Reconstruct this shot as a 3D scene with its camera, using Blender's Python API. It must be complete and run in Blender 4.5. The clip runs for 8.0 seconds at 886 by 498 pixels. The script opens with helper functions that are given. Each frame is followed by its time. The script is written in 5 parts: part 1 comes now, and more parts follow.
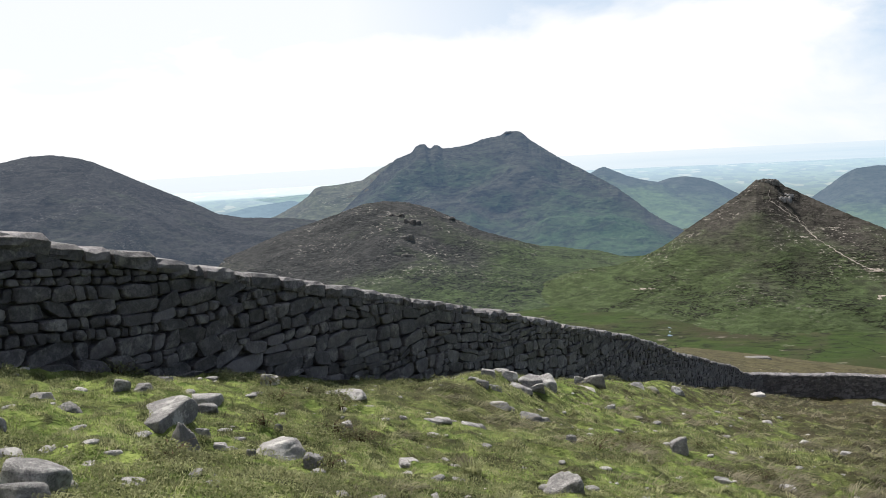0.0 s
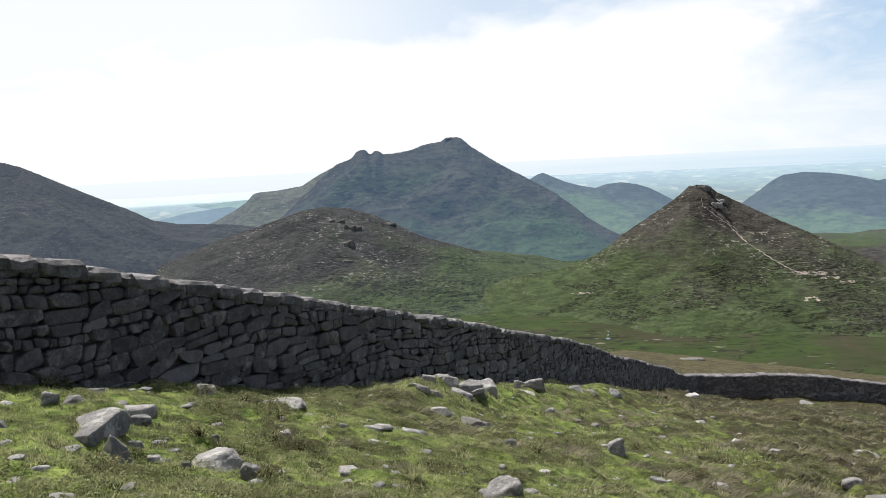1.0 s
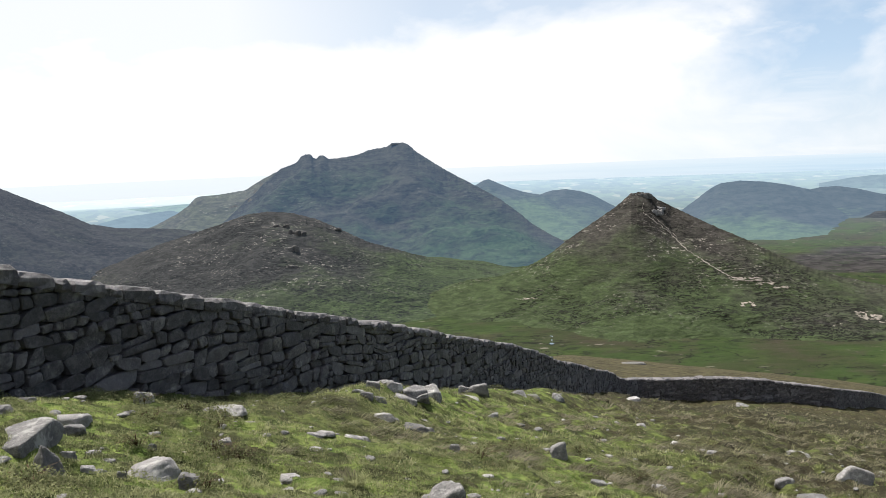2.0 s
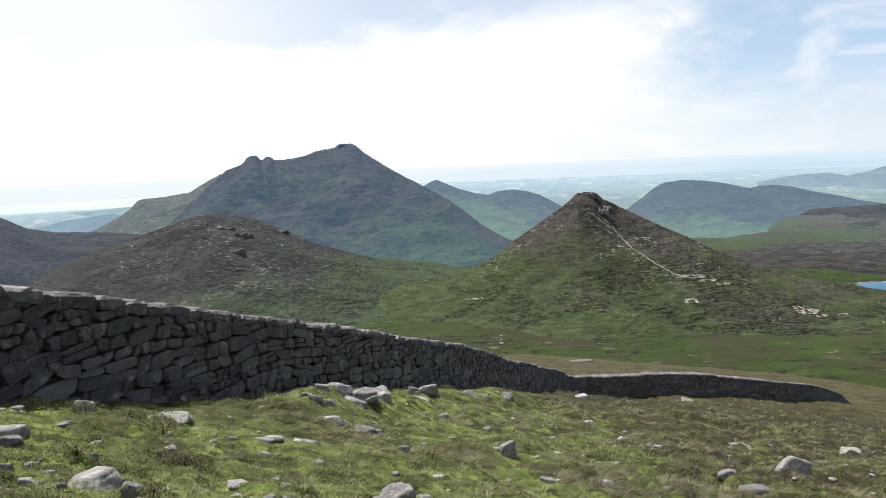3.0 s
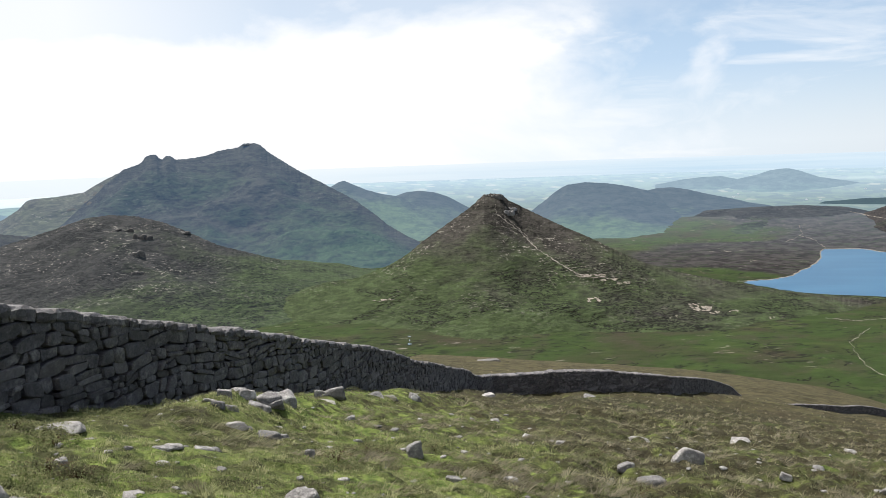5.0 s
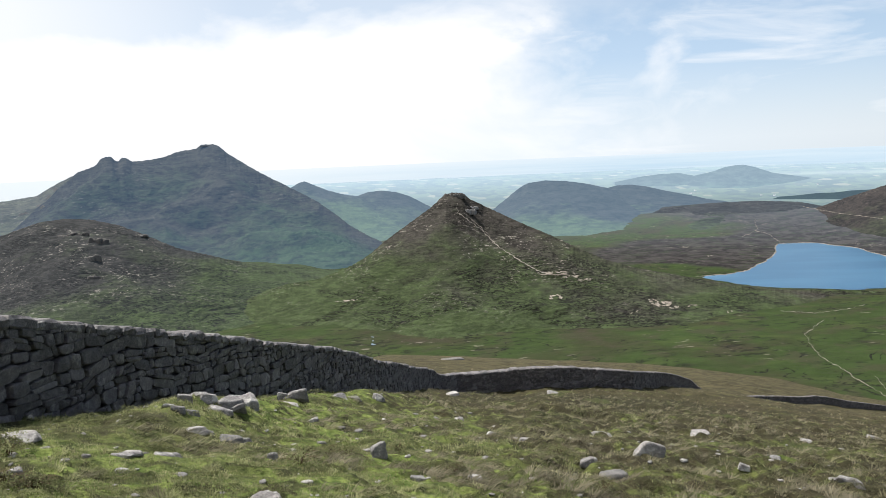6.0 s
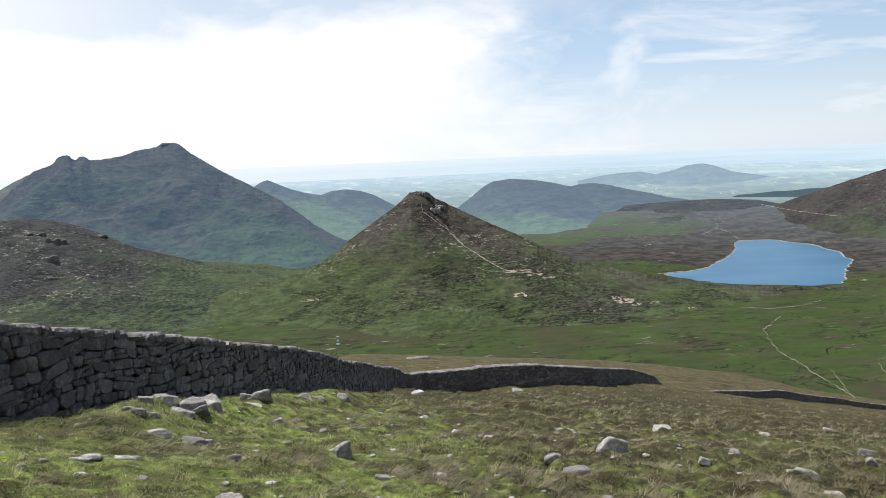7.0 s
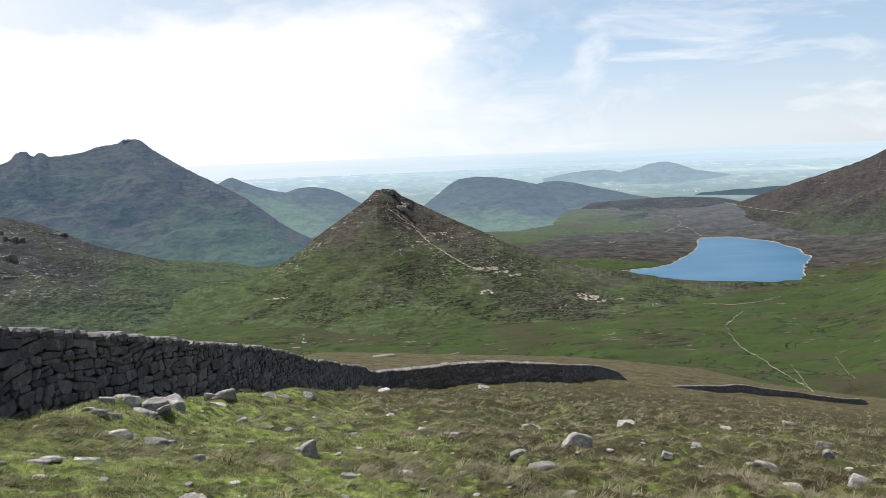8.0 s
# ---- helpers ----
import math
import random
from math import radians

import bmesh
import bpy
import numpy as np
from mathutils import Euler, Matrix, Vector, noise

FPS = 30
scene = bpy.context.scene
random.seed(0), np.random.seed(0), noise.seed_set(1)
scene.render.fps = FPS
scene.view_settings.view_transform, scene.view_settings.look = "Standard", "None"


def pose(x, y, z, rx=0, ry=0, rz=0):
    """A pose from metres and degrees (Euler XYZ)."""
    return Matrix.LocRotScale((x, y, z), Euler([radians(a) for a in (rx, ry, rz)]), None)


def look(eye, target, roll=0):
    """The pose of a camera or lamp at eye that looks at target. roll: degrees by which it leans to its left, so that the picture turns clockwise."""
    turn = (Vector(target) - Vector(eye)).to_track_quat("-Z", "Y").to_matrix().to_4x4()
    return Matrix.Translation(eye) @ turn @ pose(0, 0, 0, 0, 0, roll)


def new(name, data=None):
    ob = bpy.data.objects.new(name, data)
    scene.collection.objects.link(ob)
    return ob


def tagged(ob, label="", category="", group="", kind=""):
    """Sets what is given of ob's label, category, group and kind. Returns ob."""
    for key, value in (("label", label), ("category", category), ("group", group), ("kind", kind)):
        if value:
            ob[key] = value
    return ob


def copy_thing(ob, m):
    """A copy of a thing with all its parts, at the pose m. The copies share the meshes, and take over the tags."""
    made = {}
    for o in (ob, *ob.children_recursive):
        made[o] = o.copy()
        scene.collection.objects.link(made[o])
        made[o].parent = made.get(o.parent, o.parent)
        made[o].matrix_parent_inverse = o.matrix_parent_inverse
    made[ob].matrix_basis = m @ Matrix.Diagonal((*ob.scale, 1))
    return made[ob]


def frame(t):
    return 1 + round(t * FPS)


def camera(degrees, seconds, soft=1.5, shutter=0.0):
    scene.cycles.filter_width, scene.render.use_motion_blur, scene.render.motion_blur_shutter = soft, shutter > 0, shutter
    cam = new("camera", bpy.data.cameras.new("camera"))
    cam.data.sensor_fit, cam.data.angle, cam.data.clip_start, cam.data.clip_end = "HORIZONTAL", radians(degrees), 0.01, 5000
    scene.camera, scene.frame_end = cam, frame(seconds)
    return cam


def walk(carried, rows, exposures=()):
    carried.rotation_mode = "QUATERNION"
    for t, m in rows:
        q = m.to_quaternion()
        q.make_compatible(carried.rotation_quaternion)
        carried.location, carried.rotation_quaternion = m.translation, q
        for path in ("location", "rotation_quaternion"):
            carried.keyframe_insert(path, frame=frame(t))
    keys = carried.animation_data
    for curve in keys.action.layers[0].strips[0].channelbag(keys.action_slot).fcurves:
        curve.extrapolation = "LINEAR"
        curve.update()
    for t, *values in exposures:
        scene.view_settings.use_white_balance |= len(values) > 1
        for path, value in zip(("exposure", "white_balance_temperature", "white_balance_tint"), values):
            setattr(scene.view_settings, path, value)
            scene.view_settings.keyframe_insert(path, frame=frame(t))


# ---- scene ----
from mathutils.bvhtree import BVHTree

# ---- camera: a slow pan on the spot, hand-held at eye height ----
cam = camera(58.1, 8.0, soft=0.7)
EYE = 1.6
# seconds, x, y, rise, yaw, pitch, lean to the right
ROWS = [
    (0.0, 0.000, 0.000, 0.000, 0.00, -7.12, 3.20),
    (0.5, 0.010, -0.005, 0.001, -1.72, -7.12, 3.33),
    (1.0, 0.019, -0.009, 0.003, -4.28, -6.93, 2.98),
    (1.5, 0.028, -0.014, 0.004, -6.40, -6.77, 2.45),
    (3.0, 0.053, -0.031, 0.007, -11.91, -6.81, 2.53),
    (3.5, 0.061, -0.037, 0.008, -13.90, -6.90, 2.30),
    (4.0, 0.068, -0.044, 0.009, -15.56, -6.93, 2.06),
    (4.5, 0.075, -0.050, 0.010, -17.10, -6.95, 1.87),
    (6.0, 0.093, -0.071, 0.012, -21.29, -7.13, 2.44),
    (6.5, 0.098, -0.079, 0.013, -22.57, -7.23, 2.44),
    (7.0, 0.103, -0.087, 0.013, -23.83, -7.33, 2.40),
    (7.5, 0.107, -0.095, 0.013, -25.04, -7.46, 2.28),
    (8.0, 0.111, -0.103, 0.014, -26.25, -7.60, 2.21),
]
walk(cam, [(t, pose(x, y, EYE + z, 90 + pitch, 0, yaw) @ pose(0, 0, 0, 0, 0, -lean)) for t, x, y, z, yaw, pitch, lean in ROWS],
     exposures=[(0.0, 0.62), (8.0, 0.62)])

# ---- sky and sun ----
SUN_AZ, SUN_EL = -22.0, 58.0
sun_data = bpy.data.lights.new("sun", "SUN")
sun_data.energy, sun_data.angle, sun_data.color = 5.0, radians(0.6), (1.0, 0.955, 0.90)
sun = new("sun", sun_data)
sun_way = Vector((math.sin(radians(SUN_AZ)) * math.cos(radians(SUN_EL)), math.cos(radians(SUN_AZ)) * math.cos(radians(SUN_EL)), math.sin(radians(SUN_EL))))
sun.matrix_world = look(sun_way * 60, (0, 0, 0))

world = bpy.data.worlds.new("sky")
scene.world = world
world.use_nodes = True
wn, wl = world.node_tree.nodes, world.node_tree.links
wn.clear()


def wnode(kind, **props):
    n = wn.new(kind)
    for k, v in props.items():
        n.inputs[k].default_value = v
    return n


sky = wn.new("ShaderNodeTexSky")
sky.sky_type, sky.sun_disc = "NISHITA", False
sky.sun_elevation, sky.sun_rotation = radians(SUN_EL), radians(SUN_AZ)
sky.altitude, sky.air_density, sky.dust_density, sky.ozone_density = 300, 1.0, 0.6, 1.5
coord = wn.new("ShaderNodeTexCoord")


def wmath(op, a, b):
    n = wn.new("ShaderNodeMath")
    n.operation = op
    for i, v in enumerate((a, b)):
        if isinstance(v, (int, float)):
            n.inputs[i].default_value = v
        else:
            wl.new(v, n.inputs[i])
    return n.outputs[0]


def wramp(v, lo, hi, a=0.0, b=1.0):
    n = wn.new("ShaderNodeMapRange")
    for k, x in zip(("From Min", "From Max", "To Min", "To Max"), (lo, hi, a, b)):
        n.inputs[k].default_value = x
    wl.new(v, n.inputs["Value"])
    return n.outputs["Result"]


def wnoise(scale, stretch, shift, detail=7.0, distort=0.3):
    mp = wn.new("ShaderNodeMapping")
    mp.inputs["Scale"].default_value, mp.inputs["Location"].default_value = stretch, shift
    n = wnode("ShaderNodeTexNoise", Scale=scale, Detail=detail, Roughness=0.55, Distortion=distort)
    wl.new(coord.outputs["Generated"], mp.inputs["Vector"])
    wl.new(mp.outputs["Vector"], n.inputs["Vector"])
    return n.outputs["Fac"]


def wmix(fac, a, b):
    n = wn.new("ShaderNodeMix")
    n.data_type = "RGBA"
    for i, v in ((0, fac), (6, a), (7, b)):
        if isinstance(v, tuple):
            n.inputs[i].default_value = (*v, 1)
        else:
            wl.new(v, n.inputs[i])
    return n.outputs[2]


# a bright veil of thin cloud round the sun's side of the sky, white haze low down, wisps of cloud
toward = wn.new("ShaderNodeVectorMath")
toward.operation = "DOT_PRODUCT"
toward.inputs[1].default_value = sun_way
wl.new(coord.outputs["Generated"], toward.inputs[0])
parts = wn.new("ShaderNodeSeparateXYZ")
wl.new(coord.outputs["Generated"], parts.inputs[0])
billow = wnoise(3.4, (1.0, 1.0, 2.6), (0.4, 0.1, 0.2), 8.0, 0.5)
streak = wnoise(5.0, (1.0, 1.0, 4.5), (1.7, 0.6, 0.9), 8.0, 0.6)
# the cloud sheet thins out to the right of the walk and above
side_edge = wramp(wmath("ADD", parts.outputs["X"], wmath("MULTIPLY", wmath("SUBTRACT", billow, 0.5), 1.2)), 0.44, 0.70, 1.0, 0.0)
high_edge = wramp(wmath("ADD", parts.outputs["Z"], wmath("MULTIPLY", wmath("SUBTRACT", billow, 0.5), 0.22)), 0.125, 0.165, 1.0, 0.35)
high_edge = wmath("MAXIMUM", high_edge, wramp(parts.outputs["X"], 0.30, -0.10, 0.0, 0.85))
veil = wmath("MULTIPLY", wmath("MULTIPLY", side_edge, high_edge), wramp(toward.outputs["Value"], -0.2, 0.3, 0.2, 1.0))
glare = wramp(toward.outputs["Value"], 0.62, 0.92, 0.0, 0.9)
haze = wramp(parts.outputs["Z"], 0.0, 0.34, 0.95, 0.0)
wisps = wramp(streak, 0.54, 0.68, 0.0, 0.55)
wisps = wmath("MULTIPLY", wisps, wramp(parts.outputs["Z"], 0.2, 0.45, 1.0, 0.3))
haze = wmath("MULTIPLY", haze, wramp(toward.outputs["Value"], -0.5, 0.35, 0.25, 1.0))
low_air = wmix(wramp(parts.outputs["Z"], 0.0, 0.10), (9.0, 10.0, 11.0), (6.3, 8.2, 10.8))
pale = wmix(haze, sky.outputs["Color"], low_air)
cloudy = wmix(wmath("MAXIMUM", wmath("MAXIMUM", veil, glare), wisps), pale, (10.9, 11.0, 11.2))
back = wnode("ShaderNodeBackground", Strength=0.062)
out = wn.new("ShaderNodeOutputWorld")
wl.new(cloudy, back.inputs["Color"])
wl.new(back.outputs["Background"], out.inputs["Surface"])


# ---- materials ----
class Nodes:
    """A small node material: noise layers mixed over one another, with bump."""

    def __init__(self, name, rough=0.9, world_space=True):
        self.m = bpy.data.materials.new(name)
        self.m.use_nodes = True
        self.t = self.m.node_tree
        self.b = self.t.nodes["Principled BSDF"]
        self.b.inputs["Roughness"].default_value = rough
        self.b.inputs["Specular IOR Level"].default_value = 0.06
        if world_space:
            self.v = self.t.nodes.new("ShaderNodeNewGeometry").outputs["Position"]
        else:
            self.v = self.t.nodes.new("ShaderNodeTexCoord").outputs["Object"]

    def link(self, a, b):
        self.t.links.new(a, b)

    def noise(self, scale, detail=5.0, rough=0.6, stretch=None, distort=0.0):
        n = self.t.nodes.new("ShaderNodeTexNoise")
        n.inputs["Scale"].default_value, n.inputs["Detail"].default_value = scale, detail
        n.inputs["Roughness"].default_value, n.inputs["Distortion"].default_value = rough, distort
        v = self.v
        if stretch:
            mp = self.t.nodes.new("ShaderNodeMapping")
            mp.inputs["Scale"].default_value = stretch
            self.link(v, mp.inputs["Vector"])
            v = mp.outputs["Vector"]
        self.link(v, n.inputs["Vector"])
        return n.outputs["Fac"]

    def grain(self, scale, ratio, bearing, detail=4.0, distort=0.6):
        """Noise drawn out along a compass bearing."""
        n = self.t.nodes.new("ShaderNodeTexNoise")
        n.inputs["Scale"].default_value, n.inputs["Detail"].default_value = scale, detail
        n.inputs["Roughness"].default_value, n.inputs["Distortion"].default_value = 0.55, distort
        mp = self.t.nodes.new("ShaderNodeMapping")
        mp.vector_type = "TEXTURE"
        mp.inputs["Rotation"].default_value = (0, 0, radians(90 - bearing))
        mp.inputs["Scale"].default_value = (ratio, 1, 1)
        self.link(self.v, mp.inputs["Vector"])
        self.link(mp.outputs["Vector"], n.inputs["Vector"])
        return n.outputs["Fac"]

    def ramp(self, fac, lo, hi, a=0.0, b=1.0):
        r = self.t.nodes.new("ShaderNodeMapRange")
        for k, v in zip(("From Min", "From Max", "To Min", "To Max"), (lo, hi, a, b)):
            r.inputs[k].default_value = v
        self.link(fac, r.inputs["Value"])
        return r.outputs["Result"]

    def math(self, op, a, b):
        n = self.t.nodes.new("ShaderNodeMath")
        n.operation = op
        for i, v in enumerate((a, b)):
            if isinstance(v, (int, float)):
                n.inputs[i].default_value = v
            else:
                self.link(v, n.inputs[i])
        return n.outputs[0]

    def attr(self, name):
        n = self.t.nodes.new("ShaderNodeAttribute")
        n.attribute_name = name
        return n.outputs["Fac"]

    def random(self):
        return self.t.nodes.new("ShaderNodeObjectInfo").outputs["Random"]

    def island(self):
        return self.t.nodes.new("ShaderNodeNewGeometry").outputs["Random Per Island"]

    def mix(self, fac, a, b):
        n = self.t.nodes.new("ShaderNodeMix")
        n.data_type = "RGBA"
        for i, v in ((0, fac), (6, a), (7, b)):
            if isinstance(v, (int, float)):
                n.inputs[i].default_value = v
            elif isinstance(v, tuple):
                n.inputs[i].default_value = (*v, 1)
            else:
                self.link(v, n.inputs[i])
        return n.outputs[2]

    def done(self, colour, bump=None, strength=0.5, distance=0.02):
        if isinstance(colour, tuple):
            self.b.inputs["Base Color"].default_value = (*colour, 1)
        else:
            self.link(colour, self.b.inputs["Base Color"])
        if bump is not None:
            n = self.t.nodes.new("ShaderNodeBump")
            n.inputs["Strength"].default_value, n.inputs["Distance"].default_value = strength, distance
            self.link(bump, n.inputs["Height"])
            self.link(n.outputs["Normal"], self.b.inputs["Normal"])
        return self.m


def granite(name, world_space, pale, dark, lichen, spread, speck=1.0):
    k = Nodes(name, 0.6, world_space)
    k.b.inputs["Specular IOR Level"].default_value = 0.35
    fine = k.noise(75, 6, 0.75)
    mid = k.noise(9, 6, 0.65)
    c = k.mix(k.ramp(mid, 0.36, 0.62), dark, pale)
    c = k.mix(k.ramp(k.noise(26, 4, 0.6), 0.40, 0.60, 0, 0.55 * speck), c, tuple(0.62 * v for v in dark))
    c = k.mix(k.ramp(fine, 0.50, 0.58, 0, 0.65 * speck), c, tuple(0.35 * v for v in dark))
    c = k.mix(k.ramp(k.noise(4.3, 7, 0.7), 0.53, 0.62, 0, 0.75), c, lichen)
    c = k.mix(k.ramp(k.noise(16, 5, 0.7), 0.60, 0.68, 0, 0.5), c, tuple(1.25 * v for v in lichen))
    own = spread(k)
    c = k.mix(k.ramp(own, 0, 0.7, 0.65, 0.0), c, tuple(0.6 * v for v in dark))
    c = k.mix(k.ramp(own, 0.75, 1.0, 0, 0.5), c, tuple(1.15 * v for v in pale))
    bump = k.math("ADD", k.math("MULTIPLY", mid, 1.8), fine)
    return k.done(c, bump, 1.0, 0.018)


stone_mat = granite("granite_wall", True, (0.174, 0.160, 0.163), (0.068, 0.063, 0.066), (0.26, 0.242, 0.23), Nodes.random, 0.8)
rubble_mat = granite("granite_rubble", True, (0.174, 0.160, 0.163), (0.068, 0.063, 0.066), (0.26, 0.242, 0.23), Nodes.island, 0.8)
rock_mat = granite("granite_boulder", True, (0.345, 0.327, 0.313), (0.14, 0.134, 0.133), (0.54, 0.525, 0.49), Nodes.random, 1.0)

pebble_mat = granite("granite_pebble", True, (0.37, 0.352, 0.335), (0.18, 0.172, 0.166), (0.54, 0.53, 0.49), Nodes.island)


def ground_material():
    k = Nodes("hill_grass", 0.95)
    green, heath, far = k.attr("green"), k.attr("heath"), k.attr("far")
    fine = k.noise(26, 3, 0.5)
    tuft = k.noise(4.6, 4, 0.55)
    patch = k.noise(0.8, 4, 0.55)
    grass = k.mix(k.ramp(tuft, 0.38, 0.60), (0.058, 0.086, 0.020), (0.150, 0.185, 0.052))
    straw = k.mix(k.ramp(fine, 0.38, 0.60), (0.017, 0.015, 0.008), (0.062, 0.056, 0.030))
    near = k.mix(k.ramp(k.math("ADD", green, k.math("ADD", k.math("MULTIPLY", tuft, 0.8), k.math("MULTIPLY", patch, 1.3))), 1.20, 1.60), straw, grass)
    near = k.mix(k.ramp(k.noise(2.6, 4, 0.55, None, 0.6), 0.50, 0.60, 0, 0.8), near, (0.023, 0.022, 0.012))
    near = k.mix(k.ramp(k.noise(0.9, 4, 0.55, None, 0.8), 0.52, 0.60, 0, 0.55), near, (0.033, 0.032, 0.016))
    near = k.mix(k.ramp(k.noise(0.16, 5, 0.6, None, 0.5), 0.50, 0.62, 0, 0.55), near, (0.046, 0.038, 0.025))
    near = k.mix(k.ramp(k.noise(0.055, 5, 0.65, None, 0.6), 0.46, 0.58, 0, 0.5), near, (0.028, 0.027, 0.017))
    near = k.mix(k.ramp(k.noise(0.35, 3, 0.5), 0.60, 0.68, 0, 0.4), near, (0.070, 0.092, 0.029))
    near = k.mix(k.math("MULTIPLY", k.attr("mid"), k.ramp(k.noise(0.35, 6, 0.7, None, 0.6), 0.43, 0.58, 0.0, 0.8)), near, (0.088, 0.076, 0.042))
    # valley: rough pasture with peat cuts and tussocks
    big = k.noise(0.0065, 4, 0.55, (1, 1, 0.4))
    valley = k.mix(k.ramp(big, 0.36, 0.52), (0.033, 0.030, 0.018), (0.029, 0.046, 0.014))
    valley = k.mix(k.ramp(k.grain(0.05, 1.8, 100, 6), 0.40, 0.62, 0, 0.55), valley, (0.020, 0.029, 0.010))
    valley = k.mix(k.ramp(k.grain(0.022, 2.2, 108, 5), 0.54, 0.64, 0, 0.6), valley, (0.041, 0.058, 0.018))
    valley = k.mix(k.ramp(k.noise(0.018, 4, 0.6), 0.52, 0.62, 0, 0.5), valley, (0.040, 0.034, 0.024))
    rough = k.ramp(k.noise(0.0075, 4, 0.6, None, 0.5), 0.47, 0.56)
    hags = k.ramp(k.grain(0.085, 2.2, 98, 6, 0.6), 0.54, 0.58, 0, 0.7)
    valley = k.mix(k.math("MULTIPLY", hags, rough), valley, (0.010, 0.011, 0.008))
    cut = k.math("ABSOLUTE", k.math("SUBTRACT", k.grain(0.011, 1.6, 75, 7, 0.8), 0.5), 0.0)
    valley = k.mix(k.math("MULTIPLY", k.ramp(cut, 0.003, 0.008, 0.95, 0.0), k.ramp(k.noise(0.016, 2, 0.5), 0.48, 0.52)), valley, (0.009, 0.009, 0.007))
    heather = k.mix(k.ramp(k.noise(0.03, 5, 0.6, None, 0.8), 0.42, 0.58), (0.016, 0.014, 0.014), (0.043, 0.040, 0.038))
    heather = k.mix(k.ramp(k.grain(0.07, 3.0, 105, 6, 0.4), 0.55, 0.60, 0, 0.6), heather, (0.022, 0.034, 0.015))
    valley = k.mix(k.ramp(k.math("ADD", heath, k.math("MULTIPLY", big, 0.6)), 0.6, 1.0), valley, heather)
    bare = k.math("MULTIPLY", k.ramp(k.grain(0.11, 2.6, 102, 6, 0.3), 0.63, 0.67), k.ramp(k.noise(0.009, 3, 0.5), 0.50, 0.60, 0.04, 1.0))
    valley = k.mix(k.math("MULTIPLY", bare, 0.45), valley, (0.25, 0.22, 0.19))
    c = k.mix(far, near, valley)
    # the far coastal plain: small fields, the haze before them put in as emission
    plain = k.attr("plain")
    fields = k.t.nodes.new("ShaderNodeTexVoronoi")
    fields.inputs["Scale"].default_value = 0.024
    flat = k.t.nodes.new("ShaderNodeMapping")
    flat.inputs["Scale"].default_value = (1.0, 0.8, 0.0)
    k.link(k.v, flat.inputs["Vector"])
    k.link(flat.outputs["Vector"], fields.inputs["Vector"])
    sep = k.t.nodes.new("ShaderNodeSeparateColor")
    k.link(fields.outputs["Color"], sep.inputs[0])
    crop = k.mix(k.ramp(sep.outputs[0], 0.2, 0.8), (0.026, 0.046, 0.040), (0.050, 0.078, 0.052))
    crop = k.mix(k.ramp(sep.outputs[1], 0.93, 0.96), crop, (0.105, 0.115, 0.085))
    c = k.mix(plain, c, crop)
    # haze over plain and moor, and the bright water, painted as emission
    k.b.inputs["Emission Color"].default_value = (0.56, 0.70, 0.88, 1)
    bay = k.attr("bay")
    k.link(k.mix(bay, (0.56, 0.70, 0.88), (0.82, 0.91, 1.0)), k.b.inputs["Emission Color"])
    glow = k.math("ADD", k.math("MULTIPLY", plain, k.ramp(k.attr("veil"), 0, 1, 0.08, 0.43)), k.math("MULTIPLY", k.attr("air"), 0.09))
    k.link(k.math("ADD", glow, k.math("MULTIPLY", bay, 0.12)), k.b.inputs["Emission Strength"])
    close = k.math("MULTIPLY", k.math("ADD", k.math("MULTIPLY", tuft, 2.2), fine), 0.05)
    wide = k.math("MULTIPLY", k.math("ADD", k.grain(0.12, 1.3, 112, 5, 0.3), k.math("MULTIPLY", k.noise(0.012, 4, 0.6), 3.0)), k.math("MULTIPLY", far, 1.8))
    bump = k.math("ADD", close, wide)
    return k.done(c, bump, 0.9, 1.0)


